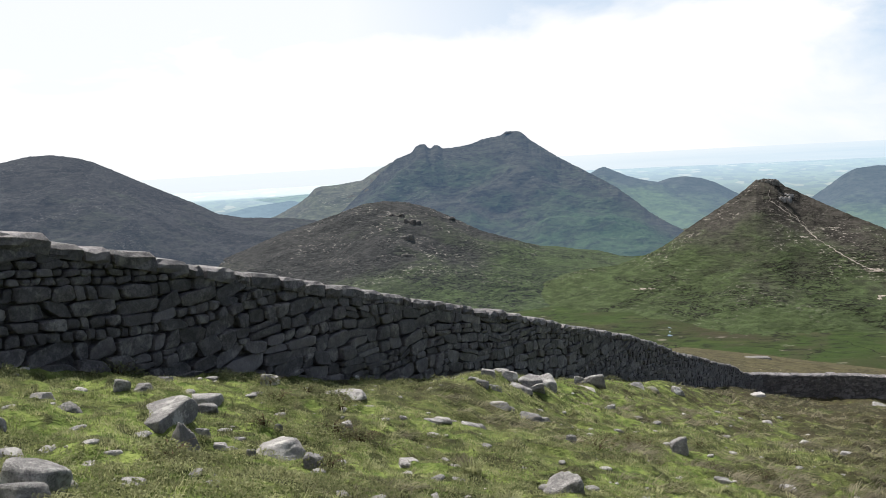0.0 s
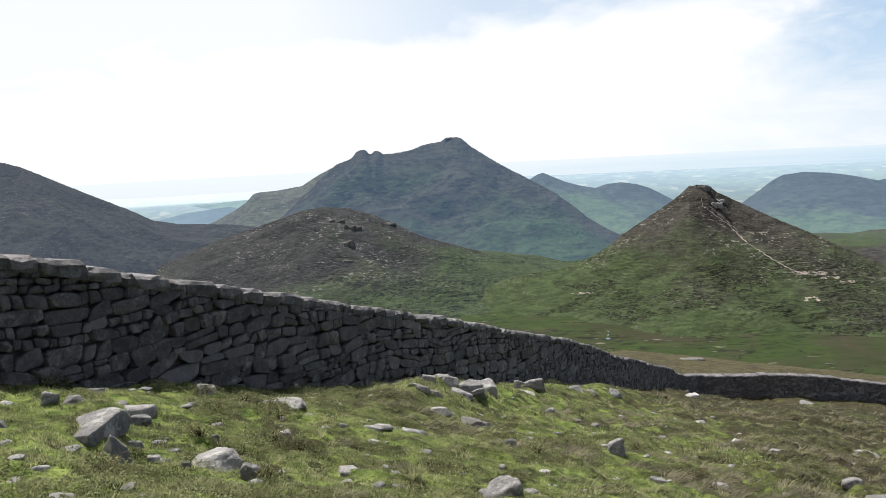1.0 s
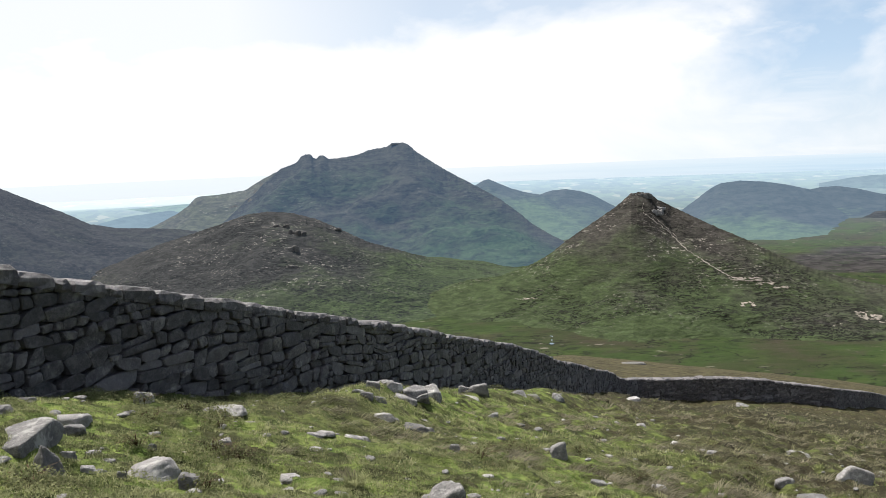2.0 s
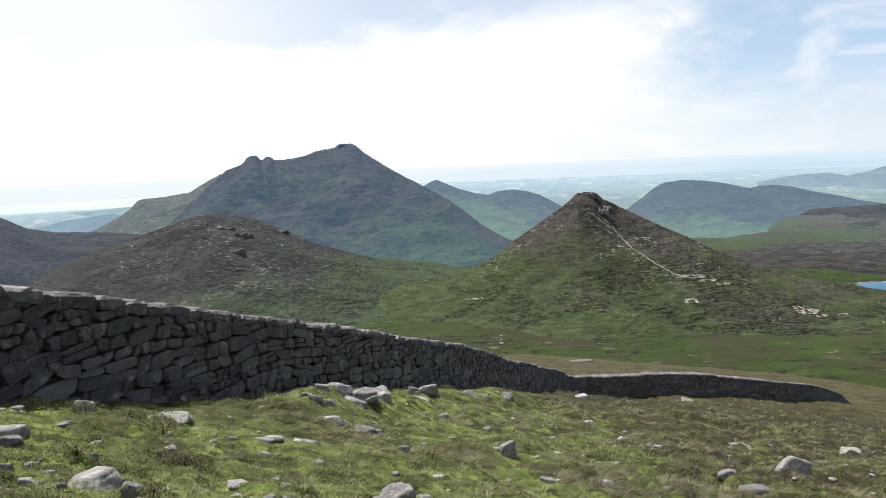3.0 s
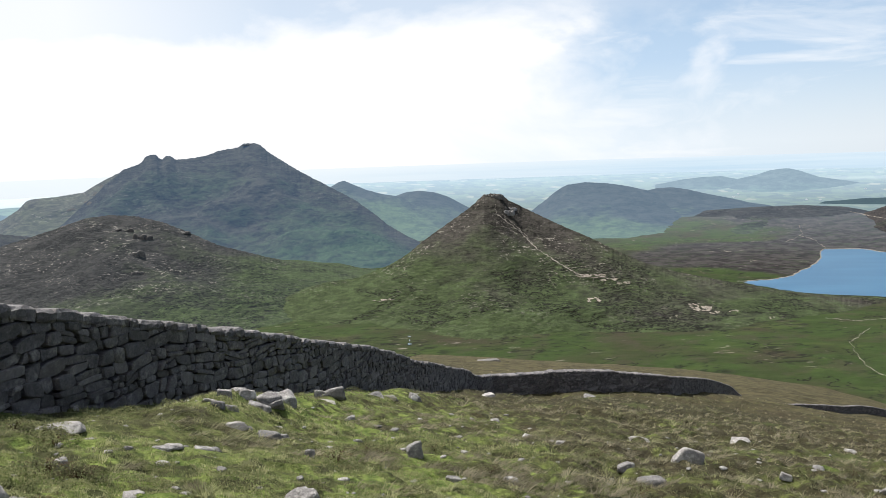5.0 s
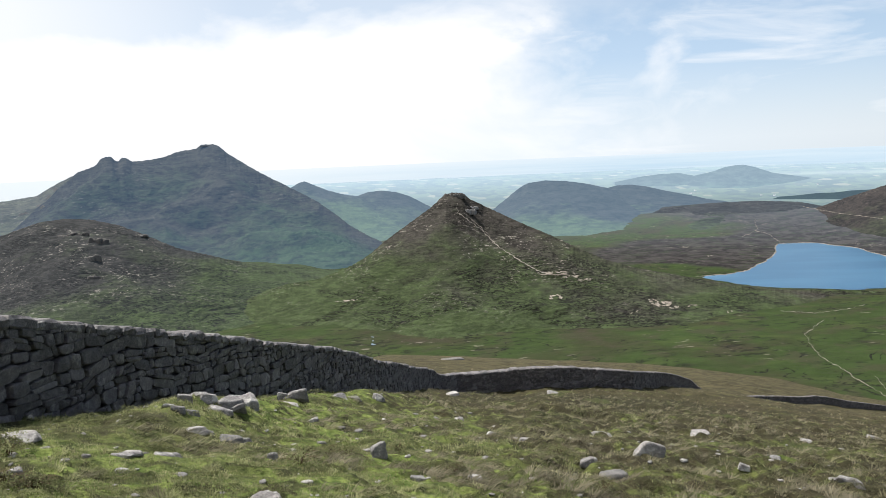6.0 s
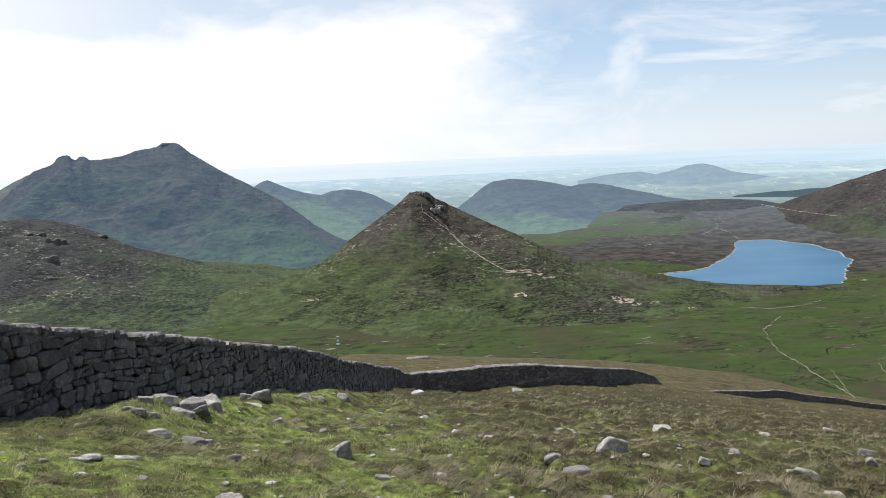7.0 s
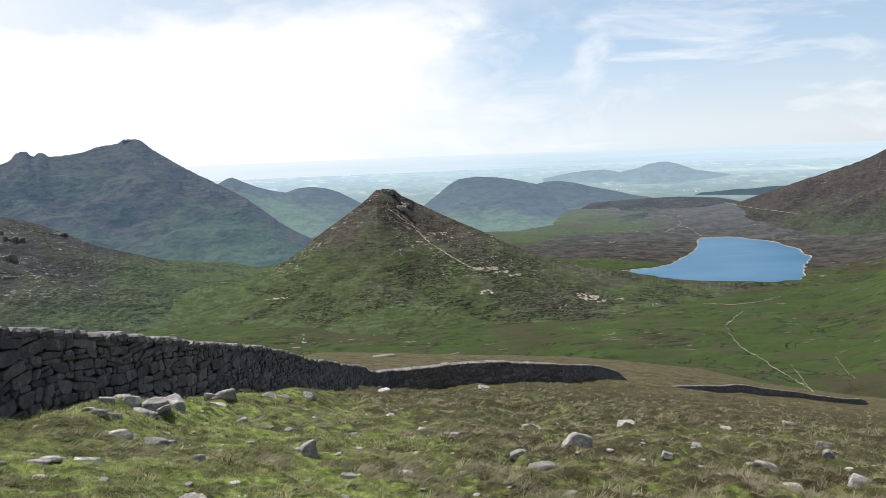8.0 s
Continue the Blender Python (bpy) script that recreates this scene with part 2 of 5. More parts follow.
def hill_material(name, low, high, rockcol, haze=(0, 0, 0), glow=0.0, scale=1.0, rocky=0.6):
    """Moor-covered mountain: grass in the green places, heather elsewhere, peat banks along the contours, bare granite
    breaking through; the far ones, part of the backdrop, have the haze before them put in as a faint bluish emission."""
    k = Nodes(name, 0.95)
    h, green = k.attr("height"), k.attr("green")
    level = (1, 1, 3.2)
    big = k.noise(0.009 * scale, 5, 0.6, (1, 1, 1.8), 0.5)
    mid = k.noise(0.045 * scale, 6, 0.65, level, 0.8)
    fine = k.noise(0.20 * scale, 4, 0.65, level, 0.5)
    soft = 0.35 if glow > 0.1 else 1.0
    heath = k.mix(k.ramp(mid, 0.40, 0.60), tuple(0.62 * v for v in high), tuple(1.35 * v for v in high))
    grass = k.mix(k.ramp(mid, 0.38, 0.62), tuple(0.72 * v for v in low), tuple(1.35 * v for v in low))
    edge = k.math("ADD", green, k.math("ADD", k.math("MULTIPLY", k.math("SUBTRACT", big, 0.5), 1.7), k.math("MULTIPLY", k.math("SUBTRACT", mid, 0.5), 1.1)))
    c = k.mix(k.ramp(edge, 0.15, 0.85), heath, grass)
    c = k.mix(k.ramp(fine, 0.45, 0.65, 0, 0.40 * soft), c, tuple(0.45 * (a + b) / 2 for a, b in zip(low, high)))
    # crinkled dark peat banks, in belts
    belt = k.ramp(k.math("ADD", k.noise(0.0085 * scale, 4, 0.6, (1, 1, 1.6), 0.6), k.math("MULTIPLY", k.attr("peat"), 0.22)), 0.48, 0.58)
    ripple = k.noise(0.085 * scale, 6, 0.62, (0.5, 0.5, 3.6), 0.9)
    lip = k.ramp(k.math("ABSOLUTE", k.math("SUBTRACT", ripple, 0.5), 0.0), 0.022, 0.044, 1.0, 0.0)
    bank = k.math("MULTIPLY", k.math("MAXIMUM", lip, k.ramp(ripple, 0.60, 0.63)), 0.95 * soft)
    c = k.mix(k.math("MULTIPLY", bank, belt), c, tuple(0.15 * v for v in high))
    # scree and bare rock
    where = k.ramp(k.noise(0.011 * scale, 4, 0.6), 0.47, 0.60, 0.05, 1.0)
    scree = k.math("MULTIPLY", k.ramp(k.noise(0.14 * scale, 5, 0.7, (0.8, 0.8, 2.2), 0.4), 0.57, 0.64), where)
    c = k.mix(k.math("MULTIPLY", k.math("MULTIPLY", scree, rocky), k.ramp(h, 0.1, 0.4, 0.25, 1.0)), c, rockcol)
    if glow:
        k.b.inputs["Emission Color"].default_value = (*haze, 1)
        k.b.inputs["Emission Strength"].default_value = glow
    lumps = k.math("MULTIPLY", big, 3.0)
    relief = k.math("ADD", lumps, k.math("ADD", k.math("MULTIPLY", mid, 1.2), k.math("MULTIPLY", fine, 0.5)))
    return k.done(c, relief, 0.5 if glow > 0.05 else 0.8, 4.0 / scale)


ground_mat = ground_material()
doan_mat = hill_material("moor_cone", (0.039, 0.054, 0.023), (0.045, 0.041, 0.036), (0.30, 0.27, 0.24), rocky=0.8)
# haze colour and glow strength: air painted onto each hill as emission
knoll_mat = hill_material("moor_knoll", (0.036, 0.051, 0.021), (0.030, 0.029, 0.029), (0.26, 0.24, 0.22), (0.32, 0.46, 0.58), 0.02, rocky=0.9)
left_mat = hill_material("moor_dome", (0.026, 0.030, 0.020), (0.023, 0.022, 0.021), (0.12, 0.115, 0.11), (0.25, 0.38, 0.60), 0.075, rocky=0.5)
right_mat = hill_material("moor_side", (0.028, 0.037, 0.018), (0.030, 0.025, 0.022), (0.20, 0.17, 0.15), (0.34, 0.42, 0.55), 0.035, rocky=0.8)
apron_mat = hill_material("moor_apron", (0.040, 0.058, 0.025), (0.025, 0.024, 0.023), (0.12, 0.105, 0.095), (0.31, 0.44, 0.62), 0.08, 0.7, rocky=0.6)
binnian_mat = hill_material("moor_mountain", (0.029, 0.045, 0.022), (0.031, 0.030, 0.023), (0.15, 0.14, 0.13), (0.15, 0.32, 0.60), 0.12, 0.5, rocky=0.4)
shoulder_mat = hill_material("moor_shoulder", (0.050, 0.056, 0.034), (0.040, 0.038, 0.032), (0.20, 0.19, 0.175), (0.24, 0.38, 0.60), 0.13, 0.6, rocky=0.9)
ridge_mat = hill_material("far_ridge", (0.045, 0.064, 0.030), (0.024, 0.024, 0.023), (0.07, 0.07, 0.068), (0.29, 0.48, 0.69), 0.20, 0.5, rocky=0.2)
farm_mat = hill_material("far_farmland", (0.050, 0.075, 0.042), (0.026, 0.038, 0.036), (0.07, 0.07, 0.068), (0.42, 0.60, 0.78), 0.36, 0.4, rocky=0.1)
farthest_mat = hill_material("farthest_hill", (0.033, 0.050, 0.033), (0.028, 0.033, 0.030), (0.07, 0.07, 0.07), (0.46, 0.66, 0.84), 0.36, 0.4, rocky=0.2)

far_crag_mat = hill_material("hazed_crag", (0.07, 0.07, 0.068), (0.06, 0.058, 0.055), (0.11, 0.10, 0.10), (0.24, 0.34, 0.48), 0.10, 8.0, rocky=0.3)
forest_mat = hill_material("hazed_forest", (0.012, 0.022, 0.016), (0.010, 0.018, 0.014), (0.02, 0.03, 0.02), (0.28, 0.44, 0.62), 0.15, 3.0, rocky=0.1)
# cottage walls and slates: emission stands in for the haze before them
hazed_lime_mat = Nodes("hazed_whitewash", 0.9)
hazed_lime_mat.b.inputs["Emission Color"].default_value, hazed_lime_mat.b.inputs["Emission Strength"].default_value = (0.78, 0.84, 0.88, 1), 0.40
hazed_lime_mat = hazed_lime_mat.done(hazed_lime_mat.mix(hazed_lime_mat.noise(0.5), (0.40, 0.40, 0.39), (0.50, 0.50, 0.49)))
hazed_slate_mat = Nodes("hazed_slate", 0.8)
hazed_slate_mat.b.inputs["Emission Color"].default_value, hazed_slate_mat.b.inputs["Emission Strength"].default_value = (0.50, 0.64, 0.76, 1), 0.30
hazed_slate_mat = hazed_slate_mat.done(hazed_slate_mat.mix(hazed_slate_mat.noise(0.6), (0.10, 0.105, 0.115), (0.16, 0.165, 0.175)))


def blade_material():
    """Grass blades: green to straw by the tone of their place, letting light through."""
    k = Nodes("grass_blade", 0.6)
    tone = k.attr("tone")
    own = k.math("ADD", k.math("MULTIPLY", k.attr("tuft"), 0.65), k.math("MULTIPLY", k.island(), 0.35))
    green = k.mix(own, (0.080, 0.104, 0.034), (0.44, 0.435, 0.24))
    straw = k.mix(own, (0.040, 0.034, 0.022), (0.36, 0.325, 0.23))
    olive = k.mix(own, (0.019, 0.023, 0.010), (0.192, 0.184, 0.103))
    c = k.mix(k.ramp(tone, 0.0, 0.5), straw, olive)
    c = k.mix(k.ramp(tone, 0.42, 0.85), c, green)
    m = k.done(c)
    thin = k.t.nodes.new("ShaderNodeBsdfTranslucent")
    k.link(c, thin.inputs["Color"])
    both = k.t.nodes.new("ShaderNodeMixShader")
    both.inputs[0].default_value = 0.5
    k.link(k.b.outputs[0], both.inputs[1])
    k.link(thin.outputs[0], both.inputs[2])
    k.link(both.outputs[0], k.t.nodes["Material Output"].inputs["Surface"])
    return m


blade_mat = blade_material()
bare_mat = Nodes("bare_granite_gravel", 0.95)
bare_mat = bare_mat.done(bare_mat.mix(bare_mat.ramp(bare_mat.noise(0.15, 6, 0.7), 0.35, 0.65), (0.12, 0.105, 0.09), (0.34, 0.30, 0.26)), bare_mat.noise(0.3), 0.4, 0.3)
path_mat = Nodes("worn_gravel", 0.95)
path_mat = path_mat.done(path_mat.mix(path_mat.ramp(path_mat.noise(0.12, 6, 0.7), 0.35, 0.65), (0.10, 0.092, 0.08), (0.29, 0.262, 0.23)), path_mat.noise(0.3), 0.4, 0.3)
pale_crag_mat = hill_material("sunlit_crag", (0.10, 0.095, 0.088), (0.14, 0.132, 0.122), (0.20, 0.19, 0.18), (0.30, 0.40, 0.52), 0.02, 6.0, rocky=0.4)
crag_mat = granite("granite_crag", True, (0.21, 0.20, 0.19), (0.11, 0.104, 0.10), (0.24, 0.235, 0.21), Nodes.random)
crag_mat.node_tree.nodes["Principled BSDF"].inputs["Specular IOR Level"].default_value = 0.06


# ---- helpers of the scene ----
def part(name, bm, material, parent=None, label=""):
    """Links a bmesh as one mesh object, under a thing or a part where one is given."""
    me = bpy.data.meshes.new(name)
    bm.to_mesh(me)
    bm.free()
    me.materials.append(material)
    ob = new(name, me)
    if parent:
        ob.parent = parent
    if label:
        ob["label"] = label
    return ob


def sheet(name, pts, faces, material, smooth=True, layers=None):
    me = bpy.data.meshes.new(name)
    me.vertices.add(len(pts))
    me.vertices.foreach_set("co", np.asarray(pts, np.float32).ravel())
    n = len(faces)
    me.loops.add(4 * n)
    me.loops.foreach_set("vertex_index", np.asarray(faces, np.int32).ravel())
    me.polygons.add(n)
    me.polygons.foreach_set("loop_start", np.arange(0, 4 * n, 4, dtype=np.int32))
    me.polygons.foreach_set("loop_total", np.full(n, 4, np.int32))
    me.polygons.foreach_set("use_smooth", np.full(n, smooth, bool))
    for key, values in (layers or {}).items():
        a = me.attributes.new(key, "FLOAT", "POINT")
        a.data.foreach_set("value", np.asarray(values, np.float32).ravel())
    me.update(calc_edges=True)
    me.validate()
    me.materials.append(material)
    return new(name, me)


def grid_faces(rows, cols, wrap=False):
    i, j = np.meshgrid(np.arange(rows - 1), np.arange(cols if wrap else cols - 1), indexing="ij")
    k = (j + 1) % cols
    return np.stack([i * cols + j, i * cols + k, (i + 1) * cols + k, (i + 1) * cols + j], -1).reshape(-1, 4)


def vnoise(x, y, seed=0):
    """Smooth value noise, 0 to 1, on arrays."""
    xi, yi = np.floor(x), np.floor(y)
    fx, fy = x - xi, y - yi
    fx, fy = fx * fx * (3 - 2 * fx), fy * fy * (3 - 2 * fy)

    def at(a, b):
        n = np.sin(a * 127.1 + b * 311.7 + seed * 74.7) * 43758.5453
        return n - np.floor(n)

    low = at(xi, yi) * (1 - fx) + at(xi + 1, yi) * fx
    high = at(xi, yi + 1) * (1 - fx) + at(xi + 1, yi + 1) * fx
    return low * (1 - fy) + high * fy


def fbm(x, y, seed=0, octaves=4):
    total, amp, norm = 0.0, 1.0, 0.0
    for o in range(octaves):
        total = total + amp * vnoise(x * 2 ** o + 17.3 * o, y * 2 ** o - 9.1 * o, seed + o)
        norm += amp
        amp *= 0.5
    return total / norm


def smooth(v, lo, hi):
    t = np.clip((v - lo) / (hi - lo), 0, 1)
    return t * t * (3 - 2 * t)


def polar(az, r):
    return r * np.sin(np.radians(az)), r * np.cos(np.radians(az))


# ---- the lie of the land ----
LAKE_Z = -288.0
SHORE = [(39.0, 1748), (40.9, 1773), (42.2, 1830), (42.8, 1890), (43.8, 2030), (44.3, 2310), (46.5, 2330), (49.0, 2235),
         (50.6, 2100), (51.3, 1962), (50.9, 1860), (50.85, 1765), (50.8, 1672), (48.3, 1622), (45.8, 1612), (42.8, 1636), (40.1, 1700)]


def ragged(points, each=5, amount=6.0):
    """The shore line with small bays and points put in."""
    rnd = random.Random(6)
    out = []
    for p, q in zip(points, points[1:] + points[:1]):
        a, b = Vector(polar(*p)), Vector(polar(*q))
        side = Vector((b.y - a.y, a.x - b.x)).normalized()
        for i in range(each):
            t = i / each
            out.append(a.lerp(b, t) + side * (rnd.uniform(-amount, amount) * (i > 0)))
    return np.array([(v.x, v.y) for v in out])


SHORE_XY = ragged(SHORE)
FALL_AZ, FALL = 50.0, 0.31


def shore_distance(x, y):
    """Metres to the lake's shore: positive on land."""
    d = np.full(np.shape(x), 1e9)
    inside = np.zeros(np.shape(x), bool)
    n = len(SHORE_XY)
    for i in range(n):
        (ax, ay), (bx, by) = SHORE_XY[i], SHORE_XY[(i + 1) % n]
        ex, ey = bx - ax, by - ay
        t = np.clip(((x - ax) * ex + (y - ay) * ey) / (ex * ex + ey * ey), 0, 1)
        d = np.minimum(d, np.hypot(x - ax - t * ex, y - ay - t * ey))
        cross = ((ay > y) != (by > y)) & (x < (bx - ax) * (y - ay) / (by - ay + 1e-12) + ax)
        inside ^= cross
    return np.where(inside, -d, d)


def valley_floor(x, y, az, r):
    z = -268 - 14 * smooth(r, 1000, 1700) + 5 * (fbm(x / 170, y / 170, 5) - 0.5)
    z = z + 34 * smooth(r, 2350, 2950) * smooth(az, 22, 42)
    z = z - 26 * smooth(r, 2950, 3200) * smooth(az, 22, 42)
    z = z + 110 * smooth(r, 3150, 4750)
    z = z + 70 * smooth(az, 51.5, 62) * smooth(r, 700, 1500) * (1 - smooth(r, 2300, 3000))
    z = z + 40 * smooth(-az, 14, 30) * smooth(r, 900, 2200)
    sd = shore_distance(x, y)
    bank = LAKE_Z + np.clip(sd * 0.05, -8, 30)
    w = smooth(sd, 40, 260)
    return bank * (1 - w) + np.maximum(z, LAKE_Z + 4) * w


def land(x, y):
    """The height of the ground sheet."""
    x, y = np.asarray(x, float), np.asarray(y, float)
    r = np.hypot(x, y)
    az = np.degrees(np.arctan2(x, y))
    u = x * math.sin(radians(FALL_AZ)) + y * math.cos(radians(FALL_AZ))
    far_k = np.interp(az, [14, 16.7, 22.5, 30.8, 38.9, 44.7, 48.4, 56, 70], [0.31, 0.304, 0.2955, 0.2835, 0.280, 0.283, 0.295, 0.300, 0.31])
    k = FALL + (far_k - FALL) * smooth(r, 70, 300)
    z = -k * np.where(u > 0, u, 60 * np.tanh(u / 60))
    # behind the wall the hillside drops away more steeply
    beyond = (x + 4.7) * -0.866 + (y - 8.8) * 0.5
    z = z - 0.30 * np.maximum(beyond - 3, 0) * (1 - smooth(az, 9, 17)) * (np.abs(az) < 120)
    # turf banked up before the wall's foot
    z = z + (0.09 + 0.027 * np.clip(r - 9, 0, 10) + 0.14 * (fbm(x / 2.2, y / 2.2, 17, 2) - 0.5)) * np.exp(-((beyond + 2.0) / 1.1) ** 2) * (1 - smooth(r, 30, 44))
    # swells of the hillside
    z = z + 1.2 * np.exp(-(((x - 56) / 16) ** 2 + ((y - 74) / 15) ** 2))
    z = z + 0.6 * np.exp(-(((x - 72) / 13) ** 2 + ((y - 84) / 11) ** 2))
    z = z - 0.7 * np.exp(-(((x - 24.5) / 4.5) ** 2 + ((y - 62) / 7) ** 2))
    z = z - 1.3 * np.exp(-(((x - 152) / 45) ** 2 + ((y - 131) / 28) ** 2))
    z = z - 3.2 * np.exp(-(((x - 94) / 19) ** 2 + ((y - 107) / 16) ** 2))
    z = z + 0.5 * (fbm(x / 4.5, y / 4.5, 14, 3) - 0.5) * smooth(r, 14, 30) * (1 - smooth(r, 180, 320))
    # hollow along the middle stretch of the wall, a swell past it, and the falling edge under its far end
    z = z - 0.52 * smooth(az, 12, 18) * (1 - smooth(az, 26, 29)) * smooth(r, 18, 42) * (1 - smooth(r, 80, 110))
    z = z + 0.42 * smooth(az, 29.5, 33) * (1 - smooth(az, 37, 38.5)) * smooth(r, 58, 72) * (1 - smooth(r, 86, 96))
    z = z - np.interp(az, [41, 45.5, 47.2, 49, 52, 54, 58], [0, 0.95, 0.25, 0.55, 1.35, 2.0, 1.6]) * smooth(r, 110, 165) * (1 - smooth(r, 280, 400))
    z = z + (0.30 * np.exp(-((az - 2.8) / 4.0) ** 2) + 0.10 * np.exp(-((az + 21) / 5.0) ** 2)) * np.exp(-((beyond + 1.6) / 1.0) ** 2) * (r < 40)
    # the brow, and the steep fall to the valley
    brow = 330 + 40 * (fbm(az / 9, r * 0 + 2.0, 8) - 0.5)
    z = z - 0.10 * np.maximum(r - brow, 0) * (np.abs(az) < 120)
    z = z + 2.5 * (fbm(x / 40, y / 40, 3) - 0.5) * smooth(r, 90, 220)
    f = valley_floor(x, y, az, r)
    h = 12.0
    d = z - f
    z = np.where(d > h, z, np.where(d < -h, f, f + (d + h) ** 2 / (4 * h)))
    # tussocks underfoot, rougher among the heather to the right
    close = 1 - smooth(r, 60, 130)
    rough = 0.75 + 0.65 * smooth(x * 0.62 - y * 0.10, -1, 6)
    lumps = 1 - np.abs(2 * fbm(x / 0.55, y / 0.55, 12, 3) - 1)
    mound = np.abs(2 * vnoise(x / 0.85 + 0.3 * vnoise(x / 0.4, y / 0.4, 32), y / 0.85, 31) - 1)
    z = z + close * smooth(r, 3, 6) * (rough - 0.55) * 0.24 * (mound - 0.5)
    z = z + close * (rough * (0.30 * (fbm(x / 1.4, y / 1.4, 11) - 0.5) + 0.20 * (lumps - 0.75)) + 0.25 * (fbm(x / 5, y / 5, 13, 2) - 0.5))
    return z


def land_at(x, y):
    return float(land(np.array([x]), np.array([y]))[0])


def build_ground():
    az = np.concatenate([np.arange(-33, 60, 0.2), np.arange(60, 327, 3.0)])
    r = np.concatenate([[0.0], np.geomspace(0.5, 5, 24)[:-1], np.geomspace(5, 60, 260)[:-1], np.geomspace(60, 4850, 330)])
    A, R = np.meshgrid(az, r)
    x, y = polar(A, R)
    z = land(x, y)
    lean = x * 0.62 - y * 0.10
    green = (1 - smooth(lean, -2.5, 5.5)) * 0.62 + 0.16 + 0.25 * (fbm(x / 3, y / 3, 21) - 0.5)
    green = green * (1 - 0.8 * smooth(R, 28, 60))
    a = (A + 180) % 360 - 180
    edge = a + 7 * (fbm(x / 240, y / 240, 33) - 0.5)
    strip = smooth(R, 2330, 2420) * (1 - smooth(R, 2600, 2720)) * (1 - smooth(edge, 38, 42))
    upper = 1 - smooth(R, 2450, 2650) * (1 - smooth(edge, 33, 40))
    heath = (1 - strip) * upper * smooth(R + 300 * (fbm(x / 160, y / 160, 34) - 0.5), 1750, 1950) * smooth(edge, 30, 36) * (1 - smooth(a, 52, 55)) * (1 - 0.25 * smooth(R, 2400, 2850)) + smooth(-a, 8, 18) * 0.5
    heath = heath + smooth(a, 52, 56) * smooth(R, 1700, 2000)
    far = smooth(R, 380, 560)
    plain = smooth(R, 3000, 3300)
    # veil and air: shares of painted haze; bay: water painted brighter
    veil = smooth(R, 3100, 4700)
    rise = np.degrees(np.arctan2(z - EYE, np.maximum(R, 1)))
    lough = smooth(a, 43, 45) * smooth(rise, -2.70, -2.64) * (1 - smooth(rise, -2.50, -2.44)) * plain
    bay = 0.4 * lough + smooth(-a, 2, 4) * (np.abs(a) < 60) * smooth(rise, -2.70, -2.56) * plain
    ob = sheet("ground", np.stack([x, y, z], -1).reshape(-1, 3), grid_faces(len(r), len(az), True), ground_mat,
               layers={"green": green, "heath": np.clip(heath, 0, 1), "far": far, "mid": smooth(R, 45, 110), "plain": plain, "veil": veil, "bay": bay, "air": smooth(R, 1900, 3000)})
    return tagged(ob, "grassy mountainside falling to a green and brown peat valley", "ground", kind="structure")


build_ground()


